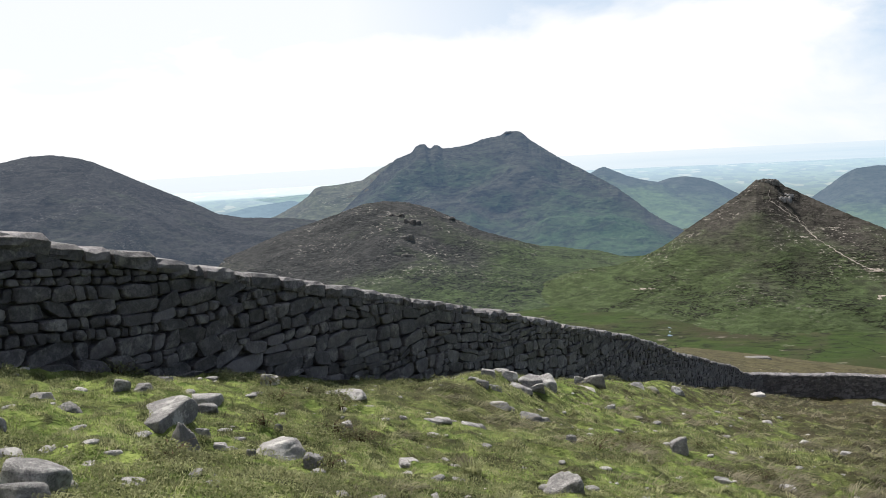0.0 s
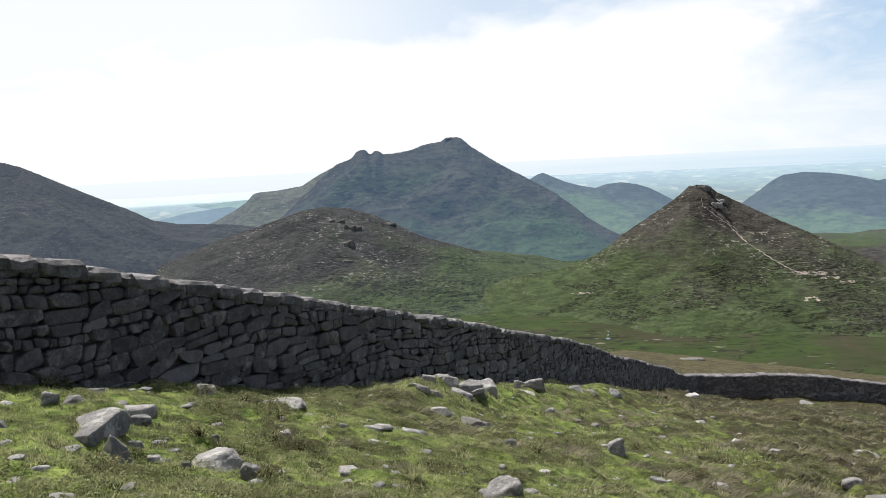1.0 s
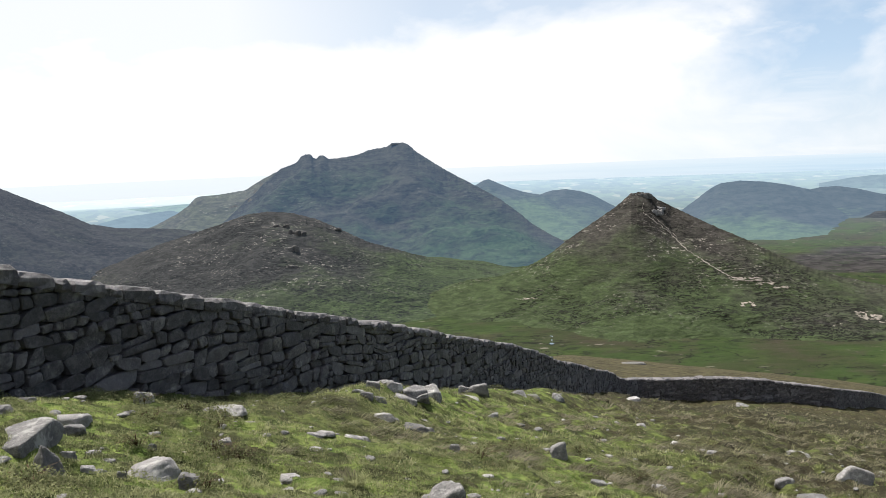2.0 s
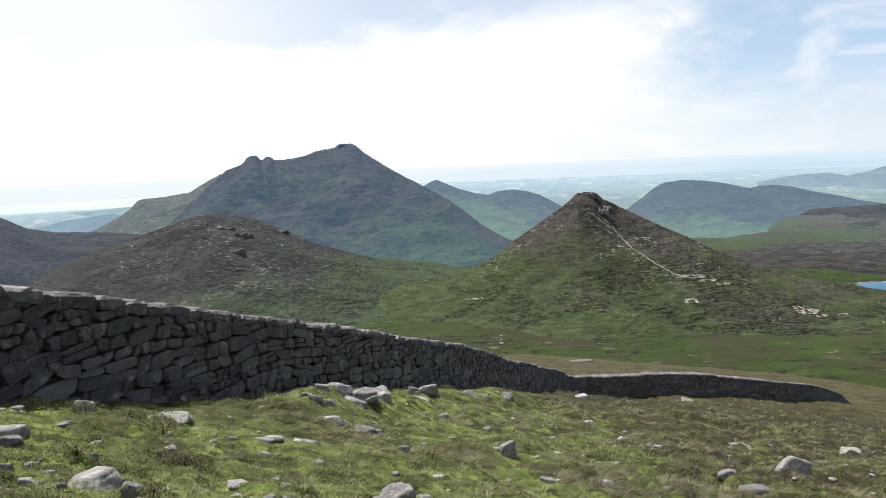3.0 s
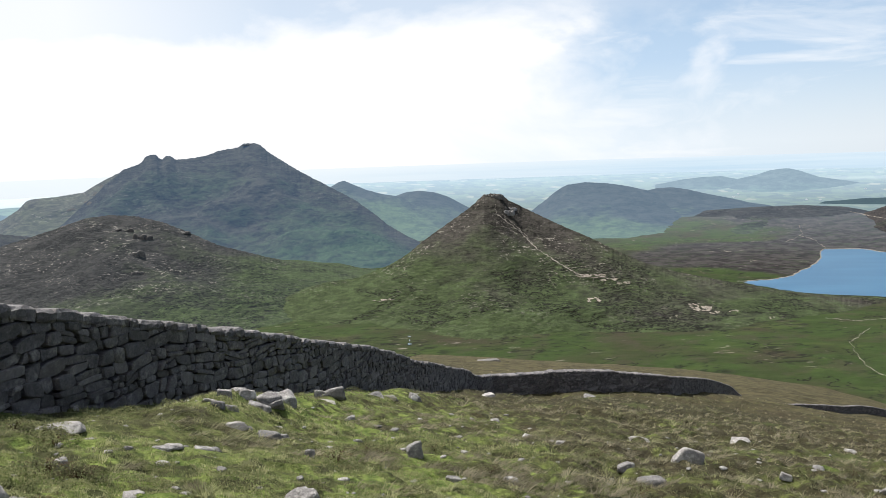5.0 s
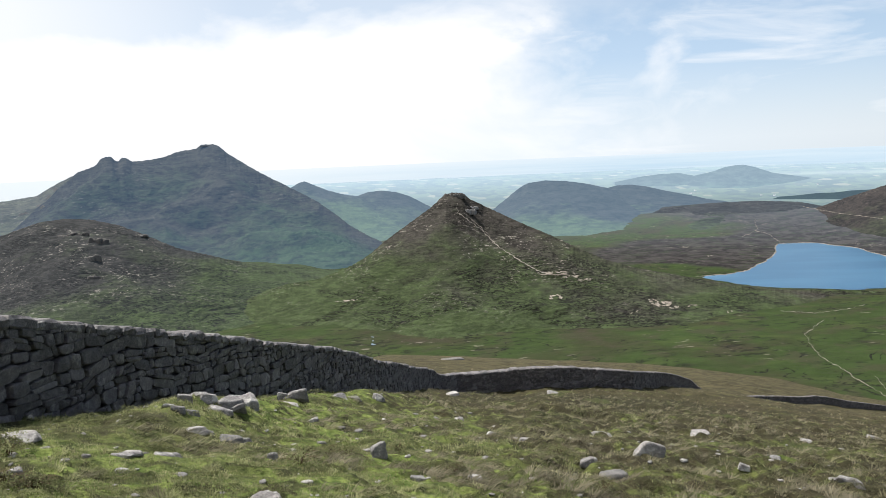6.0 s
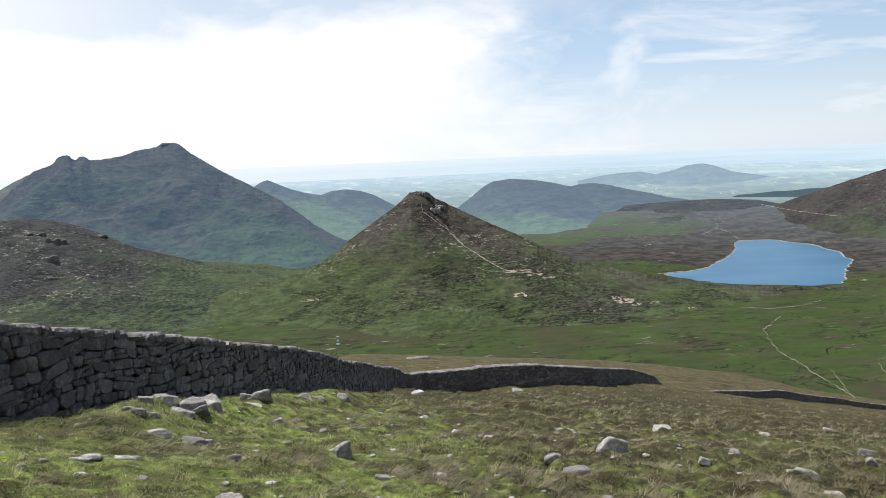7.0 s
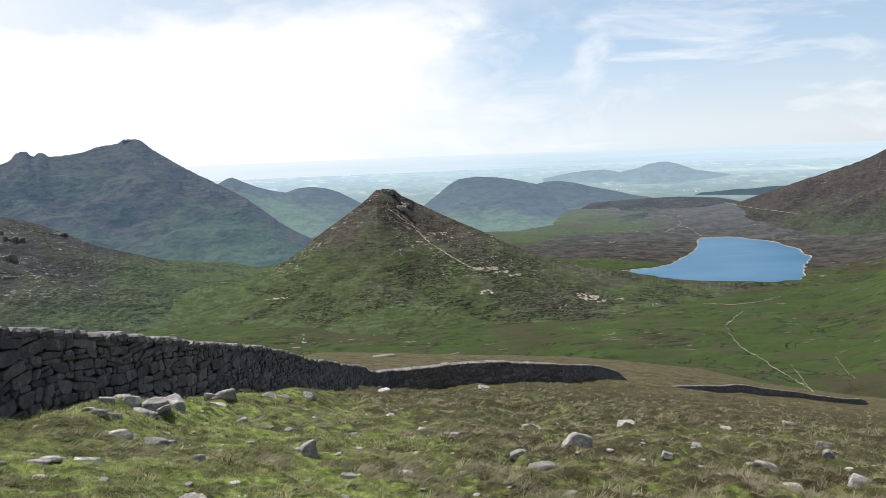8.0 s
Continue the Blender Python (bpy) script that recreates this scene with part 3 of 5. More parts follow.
def hill(name, label, material, crest, crest_r, foot_r, back_r, steep=1.0, rough=1.0, step=0.1, rows=90, seed=1, kind="structure", category="mountain", spur=8.0, bench=0.0, green=(0.6, -0.9), meadows=(), banks=()):
    """A mountain: a crest line seen from the walk as bearings and elevations, with a slope before and behind it that runs out on the
    valley floor. bench: height of the terraces on it. green: how grassy its foot is, and the change up to its crest; meadows: bearing,
    share of the way down, width, depth and amount of single green or brown places; banks: the same of belts of broken peat."""
    a0 = np.array([c[0] for c in crest])
    e0 = np.array([c[1] for c in crest])
    az = np.arange(a0[0], a0[-1] + step / 2, step)
    el = np.interp(az, a0, e0)
    ker = np.array([1, 2, 1]) / 4.0
    el[1:-1] = np.convolve(el, ker, "valid")

    def along(values):
        return np.interp(az, np.linspace(az[0], az[-1], len(values)), values)

    rc, br, rf = along(crest_r), along(back_r), along(foot_r)
    zc = EYE + rc * np.tan(np.radians(el)) + (fbm(az * 9, az * 0, seed, 3) - 0.5) * 0.0012 * rc * rough
    q = np.concatenate([np.linspace(1, 0, rows) ** 1.12, np.linspace(0, -1, 14)[1:]])
    A, Q = np.meshgrid(az, q)
    RC, ZC, RF = np.broadcast_to(rc, A.shape), np.broadcast_to(zc, A.shape), np.broadcast_to(rf, A.shape)
    R = np.where(Q >= 0, RC - (RC - RF) * Q, RC - np.broadcast_to(br, A.shape) * Q)
    x, y = polar(A, R)
    zf = valley_floor(*polar(A, RF), A, RF) - 9
    s = np.where(Q >= 0, 1 - (1 - np.abs(Q)) ** steep, np.abs(Q) ** 0.8)
    wide = int(2.2 / step)
    soft = np.convolve(np.pad(zc, wide, mode="edge"), np.hanning(2 * wide + 1) / np.hanning(2 * wide + 1).sum(), "valid")
    ZS = np.broadcast_to(soft, A.shape)
    z = ZC + (np.minimum(ZS, ZC + 30) - ZC) * smooth(np.abs(Q), 0.0, 0.4)
    z = z + (zf - z) * s
    bell = np.clip(4 * np.abs(Q) * (1 - np.abs(Q)), 0, 1) * np.clip((ZC - zf) / 150, 0.1, 1)
    z = z + rough * bell * (34 * (fbm(x / 260, y / 260, seed + 5) - 0.5) + 15 * (fbm(x / 75, y / 75, seed + 6) - 0.5) + 6 * (fbm(x / 22, y / 22, seed + 7) - 0.5))
    fold = fbm(x / 330 + 0.6 * fbm(x / 500, y / 500, seed + 9, 2), y / 420, seed + 8, 3)
    z = z + spur * bell * (0.6 - np.abs(2 * fold - 1) * 3)
    if bench:
        w = z / bench + 3.2 * fbm(x / 45, y / 45, seed + 11, 5)
        f = w - np.floor(w)
        belt = smooth(fbm(x / 130, y / 130, seed + 12, 3), 0.46, 0.56) * np.clip(bell * 2.5, 0, 1) * (Q > 0)
        z = z + bench * 0.75 * belt * (smooth(f, 0.32, 0.68) - f)
    lush = green[0] + green[1] * (1 - np.clip(np.abs(Q), 0, 1))
    for ma, mq, mw, md, amount in meadows:
        lush = lush + amount * np.exp(-((A - ma) / mw) ** 2 - ((Q - mq) / md) ** 2)
    peat = 0 * A
    for ma, mq, mw, md, amount in banks:
        peat = peat + amount * np.exp(-((A - ma) / mw) ** 2 - ((Q - mq) / md) ** 2)
    ob = sheet(name, np.stack([x, y, z], -1).reshape(-1, 3), grid_faces(len(q), len(az)), material,
               layers={"peat": peat, "height": np.clip((z - zf) / np.maximum((ZC - zf).max(), 1), 0, 1), "green": lush})
    return tagged(ob, label, category, kind=kind)


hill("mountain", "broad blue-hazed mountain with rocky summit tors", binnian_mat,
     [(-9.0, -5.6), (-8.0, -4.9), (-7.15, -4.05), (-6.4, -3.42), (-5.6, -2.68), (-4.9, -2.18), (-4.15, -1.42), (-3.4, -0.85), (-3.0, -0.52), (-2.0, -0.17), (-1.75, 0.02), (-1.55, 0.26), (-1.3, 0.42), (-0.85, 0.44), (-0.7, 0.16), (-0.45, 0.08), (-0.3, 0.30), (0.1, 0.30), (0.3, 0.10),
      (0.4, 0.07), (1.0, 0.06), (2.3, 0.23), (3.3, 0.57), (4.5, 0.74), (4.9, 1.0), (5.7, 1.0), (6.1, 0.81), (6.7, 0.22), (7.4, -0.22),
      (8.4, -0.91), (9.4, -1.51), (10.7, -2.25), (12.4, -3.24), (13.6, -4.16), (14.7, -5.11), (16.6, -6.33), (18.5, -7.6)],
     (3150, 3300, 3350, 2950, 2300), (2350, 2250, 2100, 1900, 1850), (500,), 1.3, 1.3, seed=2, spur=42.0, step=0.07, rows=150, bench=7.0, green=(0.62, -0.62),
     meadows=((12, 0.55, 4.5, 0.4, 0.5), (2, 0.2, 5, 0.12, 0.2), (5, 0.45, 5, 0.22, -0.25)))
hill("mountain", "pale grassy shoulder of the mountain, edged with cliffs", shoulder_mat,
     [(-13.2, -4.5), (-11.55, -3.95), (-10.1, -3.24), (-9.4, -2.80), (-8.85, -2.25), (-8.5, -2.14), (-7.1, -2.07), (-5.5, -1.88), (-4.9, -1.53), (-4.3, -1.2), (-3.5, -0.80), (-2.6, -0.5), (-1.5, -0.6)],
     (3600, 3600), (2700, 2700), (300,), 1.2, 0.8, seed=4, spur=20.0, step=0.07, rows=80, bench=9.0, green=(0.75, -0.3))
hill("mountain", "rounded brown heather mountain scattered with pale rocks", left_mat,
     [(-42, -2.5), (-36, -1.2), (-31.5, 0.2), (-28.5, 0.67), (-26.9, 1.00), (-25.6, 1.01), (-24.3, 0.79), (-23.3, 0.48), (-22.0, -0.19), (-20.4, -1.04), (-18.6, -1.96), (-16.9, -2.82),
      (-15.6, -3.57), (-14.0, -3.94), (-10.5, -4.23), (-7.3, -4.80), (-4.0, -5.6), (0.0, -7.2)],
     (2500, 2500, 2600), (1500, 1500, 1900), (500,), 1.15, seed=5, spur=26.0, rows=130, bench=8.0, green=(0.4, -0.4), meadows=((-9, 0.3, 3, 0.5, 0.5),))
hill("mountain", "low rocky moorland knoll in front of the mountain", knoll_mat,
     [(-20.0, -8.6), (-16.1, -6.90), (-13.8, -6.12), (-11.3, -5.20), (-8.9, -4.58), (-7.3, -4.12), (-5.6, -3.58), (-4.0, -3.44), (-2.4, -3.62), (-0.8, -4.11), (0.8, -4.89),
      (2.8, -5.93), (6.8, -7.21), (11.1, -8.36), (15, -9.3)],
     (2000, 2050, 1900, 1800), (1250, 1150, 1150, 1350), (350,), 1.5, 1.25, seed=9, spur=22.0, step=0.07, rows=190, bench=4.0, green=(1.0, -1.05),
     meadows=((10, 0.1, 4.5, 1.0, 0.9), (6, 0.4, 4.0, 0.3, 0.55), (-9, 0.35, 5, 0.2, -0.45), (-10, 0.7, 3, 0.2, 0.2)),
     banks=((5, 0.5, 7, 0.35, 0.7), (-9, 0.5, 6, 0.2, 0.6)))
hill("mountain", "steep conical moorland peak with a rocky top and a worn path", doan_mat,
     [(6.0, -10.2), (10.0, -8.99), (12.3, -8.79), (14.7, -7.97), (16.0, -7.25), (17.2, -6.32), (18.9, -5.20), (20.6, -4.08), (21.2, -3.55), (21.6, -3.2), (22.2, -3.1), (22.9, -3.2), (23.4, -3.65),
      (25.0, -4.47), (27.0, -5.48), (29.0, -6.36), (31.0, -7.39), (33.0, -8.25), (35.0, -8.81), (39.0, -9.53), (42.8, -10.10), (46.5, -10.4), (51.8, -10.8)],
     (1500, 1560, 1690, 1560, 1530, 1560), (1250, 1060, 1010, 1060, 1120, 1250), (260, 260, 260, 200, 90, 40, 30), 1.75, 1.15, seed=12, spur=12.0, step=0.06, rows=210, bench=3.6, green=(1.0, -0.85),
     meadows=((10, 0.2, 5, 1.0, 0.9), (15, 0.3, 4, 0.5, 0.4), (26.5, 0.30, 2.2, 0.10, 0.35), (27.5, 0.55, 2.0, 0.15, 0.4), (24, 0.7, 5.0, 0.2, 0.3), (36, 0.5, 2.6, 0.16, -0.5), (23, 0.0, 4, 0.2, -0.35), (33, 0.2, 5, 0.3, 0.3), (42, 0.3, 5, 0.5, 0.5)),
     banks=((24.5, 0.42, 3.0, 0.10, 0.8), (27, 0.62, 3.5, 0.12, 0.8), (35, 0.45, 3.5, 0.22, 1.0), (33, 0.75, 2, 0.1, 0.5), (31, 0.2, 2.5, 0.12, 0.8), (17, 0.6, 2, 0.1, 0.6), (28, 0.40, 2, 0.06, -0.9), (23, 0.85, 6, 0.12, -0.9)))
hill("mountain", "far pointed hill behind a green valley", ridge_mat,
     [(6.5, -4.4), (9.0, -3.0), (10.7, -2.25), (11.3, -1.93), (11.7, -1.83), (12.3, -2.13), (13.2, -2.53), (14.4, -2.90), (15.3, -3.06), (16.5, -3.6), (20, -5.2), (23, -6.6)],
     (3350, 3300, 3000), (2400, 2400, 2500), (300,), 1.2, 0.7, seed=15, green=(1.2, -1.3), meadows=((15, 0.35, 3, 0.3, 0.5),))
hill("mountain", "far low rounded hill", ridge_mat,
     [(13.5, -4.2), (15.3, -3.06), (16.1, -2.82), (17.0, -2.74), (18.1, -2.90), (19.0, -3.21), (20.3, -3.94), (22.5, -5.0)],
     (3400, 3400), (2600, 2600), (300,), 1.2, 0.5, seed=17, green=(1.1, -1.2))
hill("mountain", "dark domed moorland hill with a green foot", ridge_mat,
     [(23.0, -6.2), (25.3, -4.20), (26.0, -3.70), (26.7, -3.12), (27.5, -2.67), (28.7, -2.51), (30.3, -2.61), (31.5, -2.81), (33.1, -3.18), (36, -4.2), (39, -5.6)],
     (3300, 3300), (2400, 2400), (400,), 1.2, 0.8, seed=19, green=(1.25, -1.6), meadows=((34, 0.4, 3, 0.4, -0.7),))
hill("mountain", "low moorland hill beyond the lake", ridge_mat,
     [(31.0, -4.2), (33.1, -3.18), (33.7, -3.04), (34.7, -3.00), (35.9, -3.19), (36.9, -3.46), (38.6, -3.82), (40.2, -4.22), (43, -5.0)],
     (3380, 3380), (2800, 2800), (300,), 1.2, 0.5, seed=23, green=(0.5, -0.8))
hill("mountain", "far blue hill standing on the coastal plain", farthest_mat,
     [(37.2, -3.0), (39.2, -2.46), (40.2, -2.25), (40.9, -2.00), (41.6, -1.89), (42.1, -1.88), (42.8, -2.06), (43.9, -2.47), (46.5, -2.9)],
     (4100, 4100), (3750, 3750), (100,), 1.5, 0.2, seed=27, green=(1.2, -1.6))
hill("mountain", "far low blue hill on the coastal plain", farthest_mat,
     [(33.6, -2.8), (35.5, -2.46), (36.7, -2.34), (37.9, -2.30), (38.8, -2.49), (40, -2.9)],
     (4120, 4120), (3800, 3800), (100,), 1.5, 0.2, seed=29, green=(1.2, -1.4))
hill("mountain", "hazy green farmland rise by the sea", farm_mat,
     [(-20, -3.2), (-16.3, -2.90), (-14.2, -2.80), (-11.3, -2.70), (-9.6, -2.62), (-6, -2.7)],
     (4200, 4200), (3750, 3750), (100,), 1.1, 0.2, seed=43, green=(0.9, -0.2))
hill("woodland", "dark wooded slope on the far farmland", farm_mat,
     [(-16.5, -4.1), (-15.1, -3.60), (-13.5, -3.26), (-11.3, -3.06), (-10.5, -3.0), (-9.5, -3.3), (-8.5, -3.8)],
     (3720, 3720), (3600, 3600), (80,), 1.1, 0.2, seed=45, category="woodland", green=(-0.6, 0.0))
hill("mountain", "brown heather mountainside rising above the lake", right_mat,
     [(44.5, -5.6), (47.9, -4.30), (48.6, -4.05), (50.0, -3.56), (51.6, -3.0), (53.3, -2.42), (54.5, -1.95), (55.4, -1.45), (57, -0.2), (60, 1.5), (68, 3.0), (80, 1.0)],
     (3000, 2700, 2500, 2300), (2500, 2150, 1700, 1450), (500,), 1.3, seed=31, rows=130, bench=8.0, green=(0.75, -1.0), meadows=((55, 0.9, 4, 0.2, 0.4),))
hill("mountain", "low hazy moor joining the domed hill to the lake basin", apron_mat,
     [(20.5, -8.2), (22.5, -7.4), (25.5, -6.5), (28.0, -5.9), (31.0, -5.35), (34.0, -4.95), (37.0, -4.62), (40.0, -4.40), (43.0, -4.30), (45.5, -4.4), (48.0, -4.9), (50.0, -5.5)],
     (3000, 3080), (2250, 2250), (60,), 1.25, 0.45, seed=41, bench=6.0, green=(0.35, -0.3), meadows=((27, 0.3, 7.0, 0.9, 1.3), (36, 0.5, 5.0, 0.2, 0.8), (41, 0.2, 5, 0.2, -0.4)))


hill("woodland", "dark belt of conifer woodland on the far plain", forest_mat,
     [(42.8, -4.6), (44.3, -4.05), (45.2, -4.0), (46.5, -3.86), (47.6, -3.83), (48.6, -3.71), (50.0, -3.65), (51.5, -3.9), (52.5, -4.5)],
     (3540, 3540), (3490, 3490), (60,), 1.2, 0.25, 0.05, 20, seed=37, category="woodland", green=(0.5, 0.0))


def build_lake():
    bm = bmesh.new()
    cx, cy = SHORE_XY.mean(0)
    bm.faces.new([bm.verts.new((cx + (x - cx) * 1.12, cy + (y - cy) * 1.12, LAKE_Z)) for x, y in SHORE_XY[::-1]])
    bmesh.ops.recalc_face_normals(bm, faces=bm.faces)
    k = Nodes("lake_water", 0.28)
    k.b.inputs["IOR"].default_value = 1.33
    k.b.inputs["Specular IOR Level"].default_value = 0.4
    calm = k.ramp(k.grain(0.012, 3.0, 120, 4), 0.42, 0.6)
    ob = part("lake", bm, k.done(k.mix(calm, (0.024, 0.082, 0.150), (0.034, 0.104, 0.178)), k.noise(0.05, 4, 0.6, (1, 3, 1)), 0.1, 0.5))
    return tagged(ob, "calm blue mountain lake with a pale shore", "lake", kind="structure")


build_lake()


def build_sea():
    """The far sea, a glowing curved backdrop behind the plain."""
    k = Nodes("sea_haze", 0.6)
    split = k.t.nodes.new("ShaderNodeSeparateXYZ")
    k.link(k.v, split.inputs[0])
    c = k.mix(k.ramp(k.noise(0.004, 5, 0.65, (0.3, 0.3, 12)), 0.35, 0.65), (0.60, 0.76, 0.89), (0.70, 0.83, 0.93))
    # painted in: whiter to the left for glare, to the top for haze
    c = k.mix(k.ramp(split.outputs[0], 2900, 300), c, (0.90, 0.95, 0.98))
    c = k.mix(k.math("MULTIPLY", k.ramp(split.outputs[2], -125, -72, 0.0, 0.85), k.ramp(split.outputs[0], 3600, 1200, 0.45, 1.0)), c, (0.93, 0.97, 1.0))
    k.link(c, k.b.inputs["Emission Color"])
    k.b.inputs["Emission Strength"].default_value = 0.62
    az = np.arange(-50, 76, 1.0)
    el = np.array([-4.0, -2.0, -1.4, -0.95])
    A, E = np.meshgrid(az, el)
    x, y = polar(A, 4880)
    z = EYE + 4880 * np.tan(np.radians(E))
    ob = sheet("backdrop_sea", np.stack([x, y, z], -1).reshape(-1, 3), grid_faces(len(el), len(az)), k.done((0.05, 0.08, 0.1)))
    return tagged(ob, "pale hazy sea below the horizon", "sea", kind="structure")


build_sea()


# ---- boulders and stones in the grass ----
def seat(az, el, start=3.5, stop=900.0):
    """Where the line of sight at this bearing and elevation meets the ground sheet."""
    r = np.geomspace(start, stop, 5000)
    x, y = polar(az, r)
    under = np.nonzero(land(x, y) > EYE + r * math.tan(radians(el)))[0]
    i = under[0] if len(under) else len(r) - 1
    return float(x[i]), float(y[i]), float(r[i])


def rock_mesh(kind, w, h, d, rnd, detail=3):
    """A worn granite boulder: a body cut by random planes, its edges rounded, with fine unevenness."""
    planes, power = {"block": (4, 110), "slab": (5, 60), "wedge": (3, 110), "round": (9, 18), "slant": (1, 300), "peak": (1, 90)}[kind]
    cuts = []
    for i in range(planes):
        v = Vector((rnd.gauss(0, 1), rnd.gauss(0, 1), rnd.gauss(0, 1))).normalized()
        cuts.append((v, rnd.uniform(0.50, 0.90)))
    cuts += [(Vector(v).normalized(), rnd.uniform(0.72, 0.9)) for v in ((0.2, 0.1, 1), (1, 0.2, 0.15), (-1, 0.1, 0.1), (0.1, -1, 0.3), (0, 1, 0.2), (0, 0, -1))]
    if kind == "slant":
        cuts = [(Vector(v).normalized(), o) for v, o in (((-0.40, -0.12, 0.9), 0.40), ((0.85, -0.52, 0.05), 0.55), ((-0.55, -0.83, 0.2), 0.85), ((0.15, 1, 0.1), 0.92), ((-1, 0.25, 0.1), 1.0), ((0, 0, -1), 0.7))]
    if kind == "peak":
        cuts = [(Vector(v).normalized(), o) for v, o in (((0.62, -0.55, 0.55), 0.48), ((-0.8, -0.35, 0.5), 0.50), ((0.1, 0.85, 0.5), 0.5), ((-0.3, -0.9, 0.2), 0.72), ((0.9, 0.3, 0.25), 0.75), ((0, 0, 1), 0.95), ((0, 0, -1), 0.7))]
    bm = bmesh.new()
    bmesh.ops.create_icosphere(bm, subdivisions=detail, radius=1.0)
    rough = 0.35 if kind == "slant" else 0.5 if kind == "peak" else 0.8
    shift = Vector((rnd.uniform(0, 50), rnd.uniform(0, 50), rnd.uniform(0, 50)))
    for v in bm.verts:
        n = v.co.normalized()
        total = 1e-9
        for c, off in cuts:
            k = n.dot(c) / off
            if k > 0:
                total += k ** power
        p = n * total ** (-1.0 / power)
        p += (noise.noise_vector(p * 2.6 + shift) * 0.05 + noise.noise_vector(p * 7 + shift) * 0.036 + noise.noise_vector(p * 19 + shift) * 0.018) * rough
        z = p.z * h * (1.0 if kind in ("slant", "peak") else 0.66) + h * 0.24
        if kind == "wedge":
            z *= 0.62 + 0.45 * max(0.0, p.x + 0.6)
        v.co = (p.x * w / 1.75, p.y * d / 1.75, z)
    for f in bm.faces:
        f.smooth = True
    for e in bm.edges:
        e.smooth = e.calc_face_angle(0.0) < 0.36
    return bm


ROCK_WORDS = {"block": "angular grey granite boulder standing in short grass", "slab": "flat pale granite slab half sunk in the turf",
              "wedge": "wedge-shaped granite boulder with a dark shaded side", "round": "rounded grey granite boulder lying in the grass",
              "slant": "large granite block with a broad sloping pale top", "peak": "pointed dark granite boulder standing in the grass"}
rock_random = random.Random(77)


def boulder(kind, az, el, w, h):
    rnd = rock_random
    x, y, r = seat(az, el)
    d = w * (1.15 if kind == "slant" else rnd.uniform(0.7, 1.0))
    x, y = x + math.sin(radians(az)) * d * 0.35, y + math.cos(radians(az)) * d * 0.35
    ob = part("boulder", rock_mesh(kind, w * 0.92, h * 1.0, d * 0.85, rnd, 5 if kind == "slant" else 4 if w > 0.2 else 3), rock_mat)
    ob.matrix_world = pose(x, y, land_at(x, y) - (0.28 if kind == "slab" else 0.14) * h - 0.01, 0, 0, -az + rnd.uniform(-14, 14)) @ pose(0, 0, 0, *((0, 0, 0) if kind == "slant" else (rnd.uniform(-10, 4), rnd.uniform(-4, 12), 0)))
    return tagged(ob, ROCK_WORDS[kind], "boulder", group="boulders in the grass")


boulder("slant", -20.4, -17.52, 0.58, 0.155)
boulder("peak", -19.3, -19.41, 0.30, 0.26)
boulder("slab", -17.3, -16.50, 0.44, 0.17)
boulder("wedge", -13.5, -20.49, 0.53, 0.20)
boulder("round", -29.0, -20.39, 0.50, 0.29)
boulder("round", -30.0, -20.52, 0.32, 0.18)
boulder("block", -10.5, -21.73, 0.21, 0.13)
boulder("slab", -17.7, -21.84, 0.16, 0.05)
boulder("round", 8.2, -24.34, 0.42, 0.31)
boulder("wedge", 16.2, -21.48, 0.32, 0.32)
boulder("round", 8.7, -20.98, 0.18, 0.15)
boulder("block", -13.0, -15.73, 0.30, 0.22)
boulder("slab", -7.8, -17.21, 0.61, 0.11)
boulder("block", -8.1, -19.50, 0.27, 0.15)
boulder("slab", -0.6, -19.49, 0.32, 0.08)
boulder("slab", 1.8, -19.77, 0.24, 0.07)
boulder("slab", -24.2, -13.23, 0.32, 0.15)
boulder("block", -23.0, -14.76, 0.18, 0.18)
boulder("slab", -21.7, -15.01, 0.33, 0.12)
boulder("round", -26.4, -15.48, 0.30, 0.14)
boulder("slab", -27.9, -14.38, 0.23, 0.11)
boulder("block", 2.8, -16.36, 0.32, 0.20)
boulder("slab", 3.7, -16.19, 0.42, 0.20)
boulder("block", 4.3, -16.61, 0.34, 0.20)
boulder("slab", 5.1, -17.41, 0.55, 0.16)
boulder("block", 5.9, -17.27, 0.55, 0.34)
boulder("block", 7.0, -17.19, 0.40, 0.42)
boulder("wedge", 6.3, -17.69, 0.36, 0.20)
boulder("slab", 9.6, -16.85, 0.40, 0.22)
boulder("wedge", 10.4, -17.10, 0.62, 0.32)
boulder("slab", 9.9, -17.27, 0.45, 0.12)
boulder("slab", 2.3, -17.04, 0.30, 0.14)
boulder("slab", 3.2, -17.29, 0.30, 0.12)
boulder("block", 1.7, -16.57, 0.24, 0.10)
boulder("slab", 3.4, -18.51, 0.36, 0.12)
boulder("slab", 5.7, -19.53, 0.42, 0.20)
boulder("slab", 14.3, -17.27, 0.60, 0.18)
boulder("round", 16.3, -17.64, 0.48, 0.26)
boulder("slab", -3.5, -22.04, 0.23, 0.07)
boulder("slab", 0.2, -23.35, 0.14, 0.05)
boulder("block", -18.1, -18.48, 0.16, 0.10)
boulder("block", -16.9, -19.60, 0.14, 0.08)
boulder("block", -30.1, -17.64, 0.21, 0.13)
boulder("round", -26.8, -20.26, 0.12, 0.09)
boulder("slab", -22.9, -20.98, 0.19, 0.10)
boulder("slab", 19.3, -23.31, 0.29, 0.12)
boulder("slab", 6.5, -19.59, 0.28, 0.11)
boulder("round", 4.2, -18.73, 0.21, 0.10)
boulder("round", -5.0, -19.01, 0.14, 0.08)
boulder("slab", -3.7, -19.03, 0.15, 0.07)
